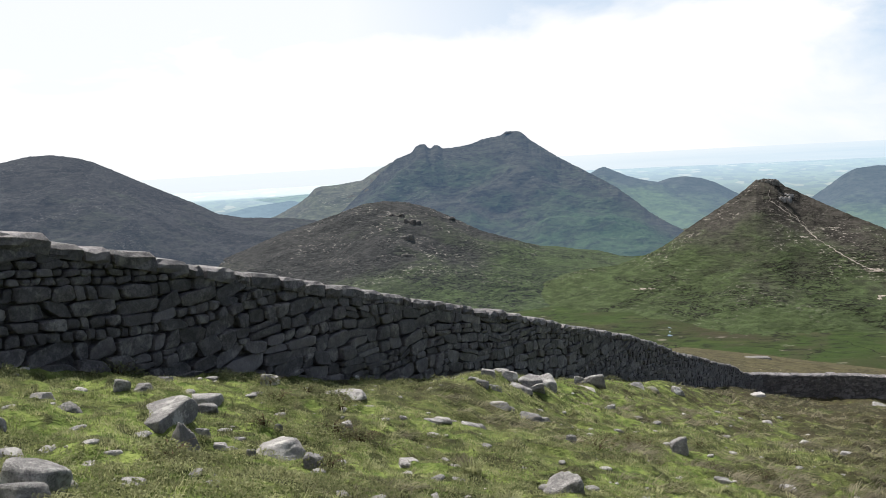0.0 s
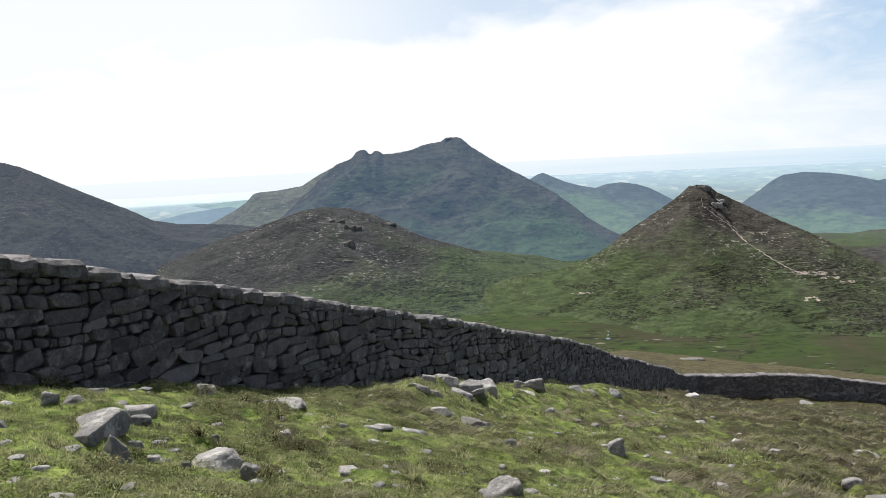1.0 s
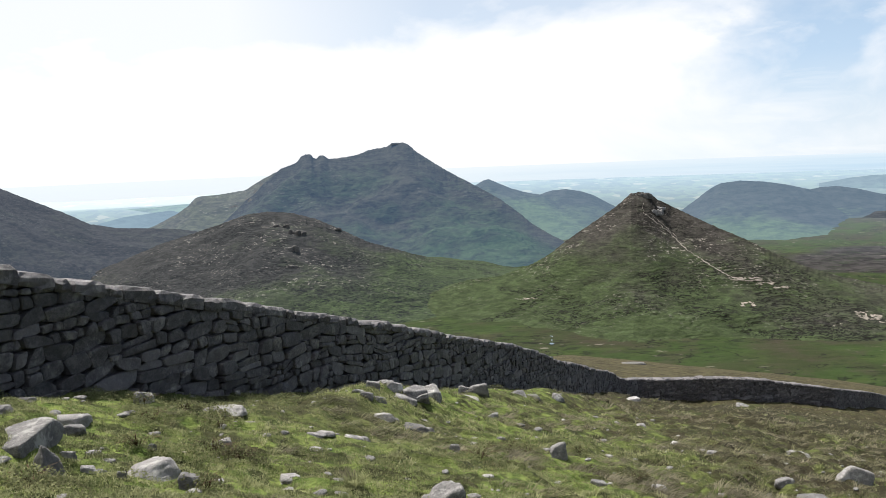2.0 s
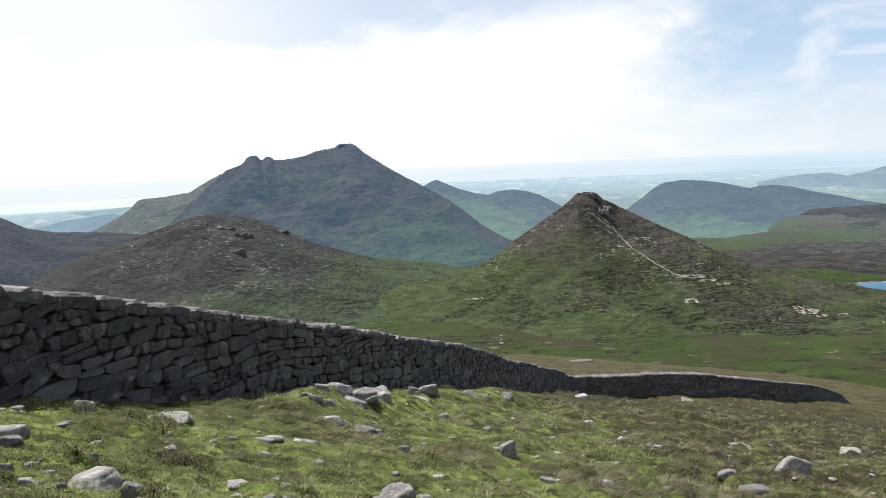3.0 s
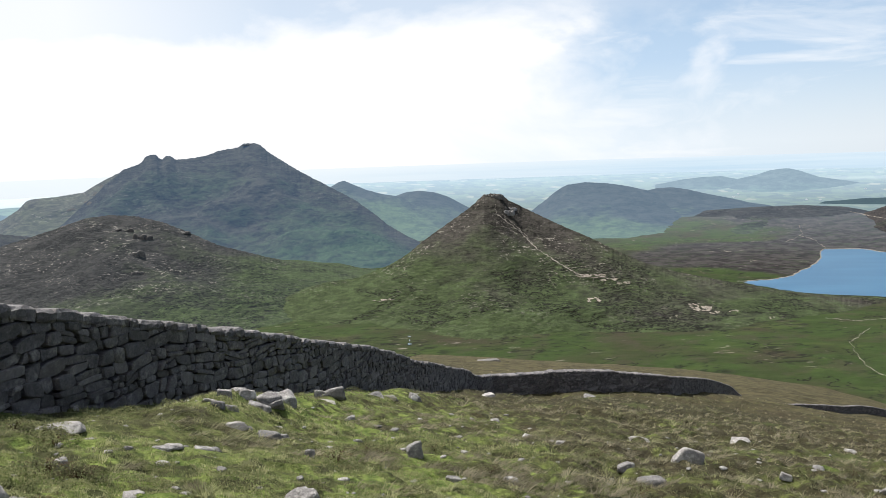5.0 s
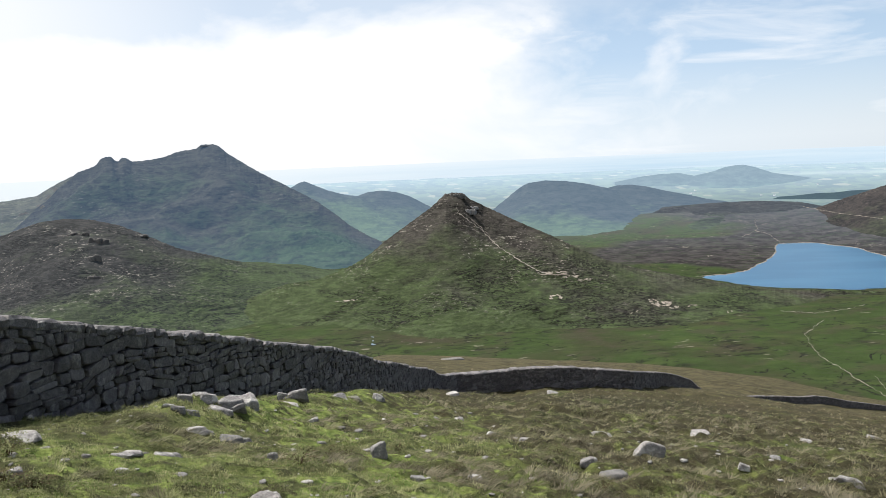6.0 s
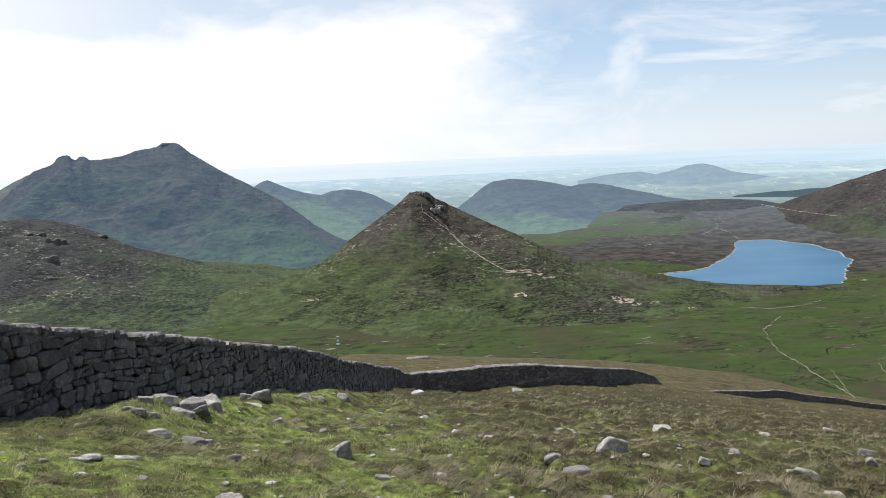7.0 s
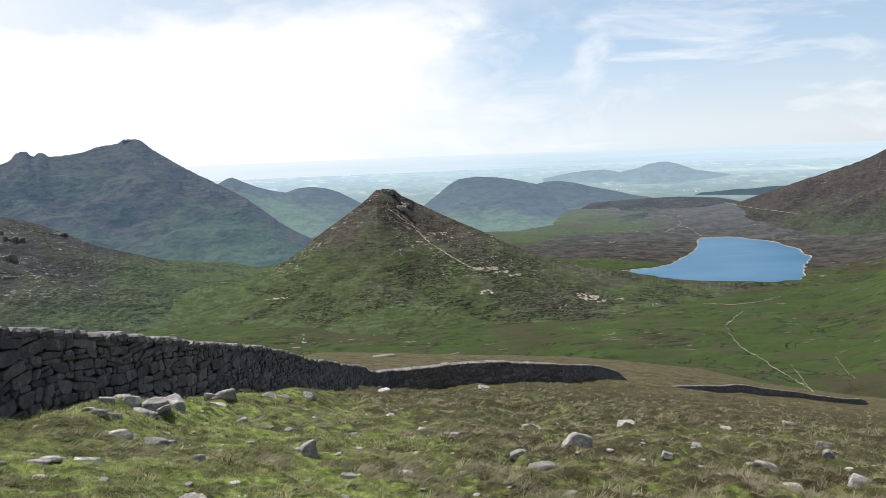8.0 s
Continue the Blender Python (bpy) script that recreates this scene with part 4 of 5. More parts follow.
boulder("slab", -7.1, -15.82, 0.25, 0.11)
boulder("slab", -3.6, -16.09, 0.27, 0.10)
boulder("round", -14.8, -20.32, 0.10, 0.09)
boulder("slab", -17.6, -17.09, 0.28, 0.13)
boulder("slab", -20.1, -14.53, 0.23, 0.09)
boulder("slab", -22.2, -17.85, 0.21, 0.05)
boulder("slab", -23.9, -18.80, 0.17, 0.07)
boulder("round", -16.1, -19.73, 0.12, 0.06)
boulder("block", -12.8, -18.84, 0.10, 0.10)
boulder("block", -30.4, -15.78, 0.10, 0.15)
boulder("round", 4.5, -16.58, 0.32, 0.15)
boulder("slab", 12.0, -20.09, 0.24, 0.08)
boulder("round", 36.0, -21.44, 0.79, 0.50)
boulder("wedge", 33.5, -23.25, 0.58, 0.24)
boulder("block", 31.9, -22.36, 0.34, 0.19)
boulder("slab", 32.7, -20.22, 0.70, 0.18)
boulder("slab", 39.5, -19.86, 0.68, 0.17)
boulder("slab", 49.1, -22.02, 0.57, 0.14)
boulder("block", 52.7, -20.40, 0.47, 0.27)
boulder("block", 53.0, -20.93, 0.27, 0.23)
boulder("slab", 55.2, -22.28, 0.51, 0.24)
boulder("block", 23.5, -23.28, 0.24, 0.11)
boulder("wedge", 21.6, -17.59, 0.95, 0.34)
boulder("slab", 44.4, -21.15, 0.37, 0.11)
boulder("slab", 42.6, -22.12, 0.25, 0.10)
boulder("slab", 51.0, -23.18, 0.42, 0.13)
boulder("slab", 29.0, -17.54, 1.0, 0.18)
boulder("slab", 46.3, -19.91, 0.46, 0.14)
boulder("slab", 50.3, -19.19, 0.69, 0.19)
boulder("slab", 24.7, -20.29, 0.24, 0.09)
boulder("slab", 22.2, -19.19, 0.33, 0.11)
boulder("slab", 27.2, -20.76, 0.29, 0.10)
boulder("slab", -1.4, -19.40, 0.33, 0.08)
boulder("slab", 1.2, -19.70, 0.31, 0.09)
boulder("slab", 11.6, -18.76, 0.32, 0.10)
boulder("slab", 13.3, -17.11, 0.60, 0.20)


def pebbles():
    """Small loose stones strewn through the turf."""
    rnd = np.random.RandomState(5)
    n = 760
    az = rnd.uniform(-33, 58, n)
    r = 5.5 + 26 * rnd.rand(n) ** 1.3
    x, y = polar(az, r)
    z = land(x, y)
    ball = bmesh.new()
    bmesh.ops.create_cube(ball, size=1.6)
    bmesh.ops.subdivide_edges(ball, edges=ball.edges[:], cuts=2, use_grid_fill=True)
    ball.verts.index_update()
    base = np.array([v.co.normalized()[:] for v in ball.verts])
    faces = np.array([[v.index for v in f.verts] for f in ball.faces])
    ball.free()
    size = 0.016 + 0.065 * rnd.rand(n) ** 2.2
    pts, quads = [], []
    for i in range(n):
        t = rnd.uniform(0, 6.28)
        cut = rnd.normal(0, 1, (7, 3))
        cut /= np.linalg.norm(cut, axis=1, keepdims=True)
        near = np.max(base @ cut.T / rnd.uniform(0.6, 0.95, 7), axis=1)
        b = base / np.maximum(near, 0.9)[:, None] * size[i] * np.array([1.35, 0.95, 0.42])
        px, py = b[:, 0] * math.cos(t) - b[:, 1] * math.sin(t), b[:, 0] * math.sin(t) + b[:, 1] * math.cos(t)
        pts.append(np.stack([x[i] + px, y[i] + py, z[i] + b[:, 2] + size[i] * 0.12], -1))
        quads.append(faces + len(base) * i)
    ob = sheet("scattered_stones", np.concatenate(pts), np.concatenate(quads), pebble_mat, smooth=True)
    return tagged(ob, "small loose granite stones strewn through the turf", "stones", kind="stuff")


pebbles()


# ---- grass ----
def greenness(x, y):
    lean = x * 0.62 - y * 0.10
    g = (1 - smooth(lean, -2.5, 5.5)) * 0.62 + 0.19
    return np.clip(g + 1.5 * (fbm(x / 2.0, y / 2.0, 21, 3) - 0.5) + 1.6 * (fbm(x / 0.7, y / 0.7, 22, 3) - 0.5), 0, 1)


def blades(name, label, count, r0, r1, length, width, per, lie, seed, power=1.0):
    """Tufts of single-triangle blades over a ring of the hillside."""
    rnd = np.random.RandomState(seed)
    n = count
    az = rnd.uniform(-33, 59, n)
    r = r0 + (r1 - r0) * rnd.rand(n) ** power
    x, y = polar(az, r)
    g = greenness(x, y)
    keep = rnd.rand(n) < np.clip(0.55 + 3.0 * (fbm(x / 0.22, y / 0.22, 40, 3) - 0.5), 0.1, 1)
    x, y, g, r = x[keep], y[keep], g[keep], r[keep]
    n = len(x)
    X, Y, G = np.repeat(x, per), np.repeat(y, per), np.repeat(g, per)
    m = n * per
    own = np.clip(0.45 + 2.4 * (fbm(x / 0.2, y / 0.2, seed + 90, 3) - 0.5) + rnd.normal(0, 0.26, n), 0, 1)
    spread = length * 0.5
    X, Y = X + rnd.normal(0, spread, m), Y + rnd.normal(0, spread, m)
    Z = land(X, Y)
    straw = np.clip(1 - G + np.repeat(rnd.normal(0, 0.2, n), per) + rnd.normal(0, 0.08, m), 0, 1)
    L = length * rnd.uniform(0.5, 1.25, m) * (1 + lie * 0.7 * straw)
    W = width * rnd.uniform(0.6, 1.3, m)
    turn = rnd.uniform(0, 2 * np.pi, m)
    # dead grass lies downhill, live grass stands
    flop = np.clip(rnd.normal(0.8, 0.32, m) + straw * lie, 0.05, 1.45)
    dx, dy = np.cos(turn) + 0.9 * straw * 0.77, np.sin(turn) + 0.9 * straw * 0.64
    q = np.hypot(dx, dy) + 1e-6
    dx, dy = dx / q, dy / q
    side = turn + rnd.uniform(0.8, 2.2, m)
    tip = np.stack([X + dx * L * np.sin(flop), Y + dy * L * np.sin(flop), Z + L * np.cos(flop) - 0.31 * L * np.sin(flop) * (dx * 0.77 + dy * 0.64) + 0.008], -1)
    a = np.stack([X - np.cos(side) * W, Y - np.sin(side) * W, Z - 0.005], -1)
    b = np.stack([X + np.cos(side) * W, Y + np.sin(side) * W, Z - 0.005], -1)
    pts = np.stack([a, b, tip], 1).reshape(-1, 3)
    me = bpy.data.meshes.new(name)
    me.vertices.add(3 * m)
    me.vertices.foreach_set("co", pts.astype(np.float32).ravel())
    me.loops.add(3 * m)
    me.loops.foreach_set("vertex_index", np.arange(3 * m, dtype=np.int32))
    me.polygons.add(m)
    me.polygons.foreach_set("loop_start", np.arange(0, 3 * m, 3, dtype=np.int32))
    me.polygons.foreach_set("loop_total", np.full(m, 3, np.int32))
    t = me.attributes.new("tone", "FLOAT", "POINT")
    t.data.foreach_set("value", np.repeat(np.clip(1 - straw, 0, 1), 3).astype(np.float32))
    t = me.attributes.new("tuft", "FLOAT", "POINT")
    t.data.foreach_set("value", np.repeat(own, 3 * per).astype(np.float32))
    me.update(calc_edges=True)
    me.materials.append(blade_mat)
    return tagged(new(name, me), label, "grass", kind="stuff")


blades("grass", "short sunlit green and straw-coloured hill grass", 78000, 4.6, 15.0, 0.036, 0.0036, 7, 0.75, 3, 1.2)
blades("grass", "rough brown and green hill grass beyond the boulders", 52000, 14.0, 80.0, 0.075, 0.011, 5, 0.8, 4, 1.5)


def tussocks(name, label, count, per, r0, r1, az0, az1, length, width, seed, tone, droop):
    """Clumps of long arching blades, three triangles each."""
    rnd = np.random.RandomState(seed)
    az, r = rnd.uniform(az0, az1, count), r0 + (r1 - r0) * rnd.rand(count) ** 1.4
    x, y = polar(az, r)
    keep = (fbm(x / 1.7, y / 1.7, seed + 50, 3) > 0.42) & ((tone > 0.5) | (greenness(x, y) < 0.42))
    x, y = x[keep], y[keep]
    n = len(x)
    size = rnd.uniform(0.6, 1.35, n)
    own = np.clip(tone + rnd.normal(0, 0.16, n) + 1.1 * (fbm(x / 2.6, y / 2.6, seed + 51, 3) - 0.5), 0, 1)
    X, Y, S, T = (np.repeat(v, per) for v in (x, y, size, own))
    m = n * per
    turn = rnd.uniform(0, 2 * np.pi, m)
    off = rnd.rand(m) ** 0.6 * 0.09 * S
    dx, dy = 0.55 * np.cos(turn) + 0.75, 0.55 * np.sin(turn) + 0.50
    X, Y = X + np.cos(turn) * off, Y + np.sin(turn) * off
    Z = land(X, Y)
    L = length * S * rnd.uniform(0.5, 1.2, m)
    W = width * rnd.uniform(0.6, 1.3, m)
    sx, sy = -np.sin(turn) * W, np.cos(turn) * W
    reach = droop * rnd.uniform(0.5, 1.1, m)
    base = np.stack([X, Y, Z], -1)
    rise = 0.42 / max(1.0, droop) ** 1.3
    mid = base + np.stack([dx * L * 0.35 * reach, dy * L * 0.35 * reach, L * rise], -1)
    tip = base + np.stack([dx * L * 0.85 * reach, dy * L * 0.85 * reach, L * np.maximum(0.06, rise * (1.3 - 1.07 * reach / max(1.0, droop)))], -1)
    side = np.stack([sx, sy, 0 * sx], -1)
    pts = np.stack([base - side, base + side, mid + side * 0.8, mid - side * 0.8, tip], 1).reshape(-1, 3)
    k = np.arange(m)[:, None] * 5
    tris = np.concatenate([k + np.array([0, 1, 2]), k + np.array([0, 2, 3]), k + np.array([3, 2, 4])], 1).reshape(-1, 3)
    me = bpy.data.meshes.new(name)
    me.vertices.add(len(pts))
    me.vertices.foreach_set("co", pts.astype(np.float32).ravel())
    me.loops.add(tris.size)
    me.loops.foreach_set("vertex_index", tris.astype(np.int32).ravel())
    me.polygons.add(len(tris))
    me.polygons.foreach_set("loop_start", np.arange(0, tris.size, 3, dtype=np.int32))
    me.polygons.foreach_set("loop_total", np.full(len(tris), 3, np.int32))
    t = me.attributes.new("tone", "FLOAT", "POINT")
    t.data.foreach_set("value", np.clip(np.repeat(T, 5) + rnd.normal(0, 0.1, 5 * m), 0, 1).astype(np.float32))
    t = me.attributes.new("tuft", "FLOAT", "POINT")
    t.data.foreach_set("value", np.repeat(np.clip(rnd.rand(n) + 1.2 * (fbm(x / 1.5, y / 1.5, seed + 52, 3) - 0.5), 0, 1), 5 * per).astype(np.float32))
    me.update(calc_edges=True)
    me.materials.append(blade_mat)
    return tagged(new(name, me), label, "grass", kind="stuff")


tussocks("tussocks", "pale straw-coloured tussocks of mountain grass", 16000, 24, 5.5, 60.0, -12, 59, 0.14, 0.0055, 61, 0.20, 2.3)
tussocks("tussocks", "coarse brown tussocks on the lower hillside", 5200, 14, 30.0, 150.0, 8, 59, 0.30, 0.016, 63, 0.22, 1.2)
tussocks("tussocks", "green tufts of rough grass between the boulders", 900, 36, 4.8, 26.0, -33, 40, 0.10, 0.004, 62, 0.8, 0.8)


def leaf_mats():
    """Low mats of small-leaved bilberry and heather."""
    rnd = np.random.RandomState(9)
    n, per = 420, 420
    az, r = rnd.uniform(-33, 58, n), 5.0 + 30 * rnd.rand(n) ** 1.5
    x, y = polar(az, r)
    keep = fbm(x / 2.4, y / 2.4, 71, 3) > 0.46
    x, y = x[keep], y[keep]
    n = len(x)
    size = rnd.uniform(0.09, 0.30, n)
    g = np.clip(greenness(x, y) * 0.45 + 0.42 + rnd.normal(0, 0.2, n), 0, 1)
    X, Y, S, T = (np.repeat(v, per) for v in (x, y, size, g))
    m = n * per
    a, q = rnd.uniform(0, 2 * np.pi, m), np.sqrt(rnd.rand(m))
    X, Y = X + np.cos(a) * q * S * 1.3, Y + np.sin(a) * q * S
    Z = land(X, Y) + S * 0.5 * (1 - q * q) * rnd.uniform(0.55, 1.1, m) + 0.01
    L = rnd.uniform(0.007, 0.015, m)
    d1 = rnd.normal(0, 1, (m, 3))
    d1 /= np.linalg.norm(d1, axis=1, keepdims=True)
    d2 = np.cross(d1, rnd.normal(0, 1, (m, 3)))
    d2 /= np.linalg.norm(d2, axis=1, keepdims=True) + 1e-9
    c = np.stack([X, Y, Z], -1)
    L = L[:, None]
    pts = np.stack([c - d1 * L, c + d2 * L * 0.55, c + d1 * L, c - d2 * L * 0.55], 1).reshape(-1, 3)
    ob = sheet("leaf_mats", pts, np.arange(4 * m).reshape(-1, 4), blade_mat, smooth=False, layers={"tone": np.repeat(T, 4), "tuft": np.repeat(rnd.uniform(0.12, 0.5, n), 4 * per)})
    return tagged(ob, "low mats of green bilberry and brown heather", "shrubs", kind="stuff")


leaf_mats()


def shrub(az, el, wide, seed):
    """A low cushion of bilberry: bent twigs and many small leaves over a hollow, shady middle."""
    rnd = np.random.RandomState(seed)
    x, y, r = seat(az, el)
    thing = tagged(new("bilberry_shrub"), "low dark green bilberry cushion growing in the turf", "shrub", group="bilberry cushions")
    thing.location = (x, y, land_at(x, y))
    n = int(2200 * wide)
    a, q = rnd.uniform(0, 2 * np.pi, n), np.sqrt(rnd.rand(n))
    lobes = 1 + 0.28 * np.sin(3 * a + seed) + 0.16 * np.sin(5 * a + 2 * seed)
    u, v = np.cos(a) * q * wide * lobes, np.sin(a) * q * wide * lobes * 0.8
    ground = land(x + u, y + v) - thing.location[2]
    w = ground + wide * 0.48 * (1 - q ** 2.4) * rnd.uniform(0.45, 1.15, n) + 0.012
    size = rnd.uniform(0.009, 0.018, n)[:, None]
    d1 = rnd.normal(0, 1, (n, 3))
    d1 /= np.linalg.norm(d1, axis=1, keepdims=True)
    d2 = np.cross(d1, rnd.normal(0, 1, (n, 3)))
    d2 /= np.linalg.norm(d2, axis=1, keepdims=True) + 1e-9
    c = np.stack([u, v, w], -1)
    pts = np.stack([c - d1 * size, c + d2 * size * 0.55, c + d1 * size, c - d2 * size * 0.55], 1).reshape(-1, 3)
    tone = 0.55 + 0.4 * rnd.rand()
    leaves = sheet("foliage", pts, np.arange(4 * n).reshape(-1, 4), blade_mat, smooth=False,
                   layers={"tone": np.repeat(np.clip(tone + rnd.normal(0, 0.15, n), 0, 1), 4), "tuft": np.repeat(np.clip(rnd.normal(0.30, 0.16, n), 0, 1), 4)})
    leaves.parent = thing
    leaves["kind"] = "stuff"
    bm = bmesh.new()
    for i in range(26):
        t, k = rnd.uniform(0, 6.283), rnd.uniform(0.3, 0.95) * wide
        side = Vector((-math.sin(t), math.cos(t), 0)) * 0.004
        p = [Vector((math.cos(t) * k * f, math.sin(t) * k * f * 0.8, wide * h)) for f, h in ((0.1, -0.1), (0.55, 0.32), (1.0, 0.34))]
        vs = [(bm.verts.new(o - side), bm.verts.new(o + side)) for o in p]
        for (b, c2), (d, e) in zip(vs, vs[1:]):
            bm.faces.new((b, c2, e, d))
    part("stem_tangle", bm, twig_mat, thing)["kind"] = "stuff"


twig_mat = Nodes("brown_twig", 0.9)
twig_mat = twig_mat.done(twig_mat.mix(twig_mat.noise(20), (0.03, 0.02, 0.012), (0.09, 0.06, 0.035)))
SHRUBS = [(-8.2, -18.0, 0.30), (-8.8, -19.7, 0.34), (-13.1, -15.7, 0.26), (-10.4, -16.6, 0.26), (-13.7, -18.4, 0.28), (-6.8, -20.2, 0.26), (-9.3, -21.8, 0.24), (-20.2, -19.5, 0.26),
               (-23.0, -13.6, 0.34), (-5.3, -16.0, 0.20), (-8.3, -17.3, 0.20), (11.1, -21.0, 0.30), (14.0, -21.2, 0.34), (17.8, -21.1, 0.26), (-6.8, -20.3, 0.24), (-12.8, -16.9, 0.28),
               (29.7, -21.6, 0.30), (10.6, -21.5, 0.34), (13.0, -20.9, 0.28), (22.1, -22.8, 0.26), (46.7, -21.3, 0.30), (33.0, -24.0, 0.30)]
for number, (az, el, wide) in enumerate(SHRUBS):
    shrub(az, el, wide, 300 + number)


def grass_tuft(az, el, height, seed, tone):
    """A single upright tuft of long grass."""
    rnd = random.Random(seed)
    x, y, r = seat(az, el)
    bm = bmesh.new()
    t, u = bm.verts.layers.float.new("tone"), bm.verts.layers.float.new("tuft")
    t, u = bm.verts.layers.float["tone"], bm.verts.layers.float["tuft"]
    for i in range(150):
        a, q = rnd.uniform(0, 6.283), rnd.random() ** 0.5 * 0.09
        base = Vector((math.cos(a) * q, math.sin(a) * q, -0.02))
        out = Vector((math.cos(a), math.sin(a), 0)) * rnd.uniform(0.15, 0.8) * height
        side = Vector((-math.sin(a), math.cos(a), 0)) * 0.004
        high = height * rnd.uniform(0.6, 1.1)
        pts = [base - side, base + side, base + out * 0.3 + Vector((0, 0, high * 0.6)) + side, base + out * 0.3 + Vector((0, 0, high * 0.6)) - side, base + out + Vector((0, 0, high * 0.9))]
        vs = [bm.verts.new(p) for p in pts]
        for v in vs:
            v[u] = 0.5
            v[t] = min(1, max(0, tone + rnd.uniform(-0.2, 0.2)))
        bm.faces.new(vs[:4])
        bm.faces.new((vs[3], vs[2], vs[4]))
    ob = part("grass_tuft", bm, blade_mat)
    ob.location = (x, y, land_at(x, y))
    return tagged(ob, "upright tuft of long hill grass", "grass tuft", group="grass tufts")


grass_tuft(1.2, -22.9, 0.17, 1, 0.9)
grass_tuft(4.3, -21.3, 0.12, 2, 0.85)
grass_tuft(0.6, -22.3, 0.12, 3, 0.05)


# ---- paths, bare scars and rock on the mountains ----


def hills_tree():
    pts, polys = [], []
    for ob in scene.objects:
        if ob.type == "MESH" and ob.name.split(".")[0] in ("ground", "mountain"):
            n = len(pts)
            me = ob.data
            pts.extend(v.co.copy() for v in me.vertices)
            polys.extend([n + i for i in p.vertices] for p in me.polygons)
    return BVHTree.FromPolygons(pts, polys)


TREE = hills_tree()


def onto(az, el):
    """The point of a mountainside on a line of sight, lifted a little off it."""
    way = Vector((math.sin(radians(az)) * math.cos(radians(el)), math.cos(radians(az)) * math.cos(radians(el)), math.sin(radians(el))))
    eye = Vector((0, 0, EYE))
    hit, normal, _, dist = TREE.ray_cast(eye + way * 120, way)
    if hit is None:
        return None
    return hit - way * (0.8 + dist * 0.0008)


def trail(label, points, width, seed, wobble=0.05):
    """A worn path draped over the hillside through bearings and elevations."""
    rnd = random.Random(seed)
    fine = []
    for (a0, e0), (a1, e1) in zip(points, points[1:]):
        n = max(4, int(math.hypot(a1 - a0, e1 - e0) / 0.07))
        ph = rnd.uniform(0, 6)
        fine += [(a0 + (a1 - a0) * i / n + wobble * (math.sin(i * 0.9 + ph) + rnd.uniform(-0.5, 0.5)) * 0.6, e0 + (e1 - e0) * i / n + wobble * 0.25 * math.sin(i * 0.7 + 2 * ph)) for i in range(n)]
    fine.append(points[-1])
    bm = bmesh.new()
    prev = None
    for i, (a, e) in enumerate(fine):
        q0, q1 = fine[max(i - 1, 0)], fine[min(i + 1, len(fine) - 1)]
        da, de = q1[0] - q0[0], q1[1] - q0[1]
        n = math.hypot(da, de) + 1e-9
        wd = width * rnd.choice((0.25, 0.4, 0.6, 0.8, 1.3)) / 2
        pair = [onto(a - de / n * wd * s, e + da / n * wd * s) for s in (1, -1)]
        if None in pair:
            prev = None
            continue
        cur = [bm.verts.new(p) for p in pair]
        if prev:
            bm.faces.new((prev[0], prev[1], cur[1], cur[0]))
        prev = cur
    bmesh.ops.recalc_face_normals(bm, faces=bm.faces)
    return tagged(part("path", bm, path_mat), label, "path", kind="structure")


def scar(az, el, w, h, seed, material=None, name="bare_patch", label="bare pale gravel scar on the moor"):
    """A ragged patch of bare ground."""
    rnd = random.Random(seed)
    bm = bmesh.new()
    count = 1 if material else max(4, int(w * 13))
    for j in range(count):
        pa = az + (rnd.uniform(-0.5, 0.5) * w if count > 1 else 0)
        pe = el + (rnd.uniform(-0.5, 0.5) * h if count > 1 else 0)
        pw, ph = (w, h) if count == 1 else (w * rnd.uniform(0.12, 0.45), h * rnd.uniform(0.2, 0.6))
        lean = rnd.uniform(-0.25, 0.1)
        n = 14
        ring = []
        for i in range(n):
            q, a = rnd.uniform(0.35, 1.1), 6.283 * i / n
            ring.append(onto(pa + math.cos(a) * pw / 2 * q, pe + math.sin(a) * ph / 2 * q + lean * math.cos(a) * pw / 2 * q))
        c = onto(pa, pe)
        vs = [bm.verts.new(p) for p in ring if p]
        if c is None or len(vs) < 3:
            continue
        c = bm.verts.new(c)
        for i in range(len(vs)):
            bm.faces.new((vs[i], vs[(i + 1) % len(vs)], c))
    bmesh.ops.recalc_face_normals(bm, faces=bm.faces)
    return tagged(part(name, bm, material or bare_mat), label, name.replace("_", " "), kind="structure")


trail("pale worn footpath climbing the conical peak", [(22.4, -3.9), (22.5, -4.57), (23.3, -5.2), (24.1, -5.85), (25.3, -7.12), (26.1, -7.65), (26.9, -8.20), (28.1, -8.93), (28.5, -9.05)], 0.075, 1, 0.08)
trail("thin second footpath on the peak's upper slope", [(22.9, -4.6), (23.8, -5.4), (24.6, -6.2), (25.2, -7.0)], 0.03, 2)
scar(29.2, -9.12, 1.7, 0.22, 3)
scar(30.4, -9.38, 1.1, 0.16, 4)
scar(31.4, -9.62, 0.9, 0.14, 5)
scar(29.3, -10.8, 0.8, 0.30, 6)
scar(36.6, -11.3, 1.3, 0.30, 7)
scar(37.4, -11.5, 0.9, 0.24, 8)
scar(36.2, -11.0, 0.7, 0.16, 9)
scar(34.6, -12.0, 0.35, 0.14, 10)
scar(35.0, -11.85, 0.25, 0.2, 11)
scar(38.9, -11.4, 0.7, 0.12, 12)
scar(41.2, -11.75, 0.4, 0.12, 13)
scar(14.4, -10.45, 1.0, 0.14, 14)
scar(13.6, -10.5, 0.6, 0.1, 15)
trail("pale footpath crossing the valley below the lake", [(47.0, -12.1), (46.7, -12.42), (46.0, -13.02), (46.3, -13.6), (46.9, -14.37), (47.6, -14.8), (48.4, -15.15), (49.0, -15.6), (49.7, -15.98), (50.7, -16.5), (51.6, -16.98)], 0.042, 21, 0.12)
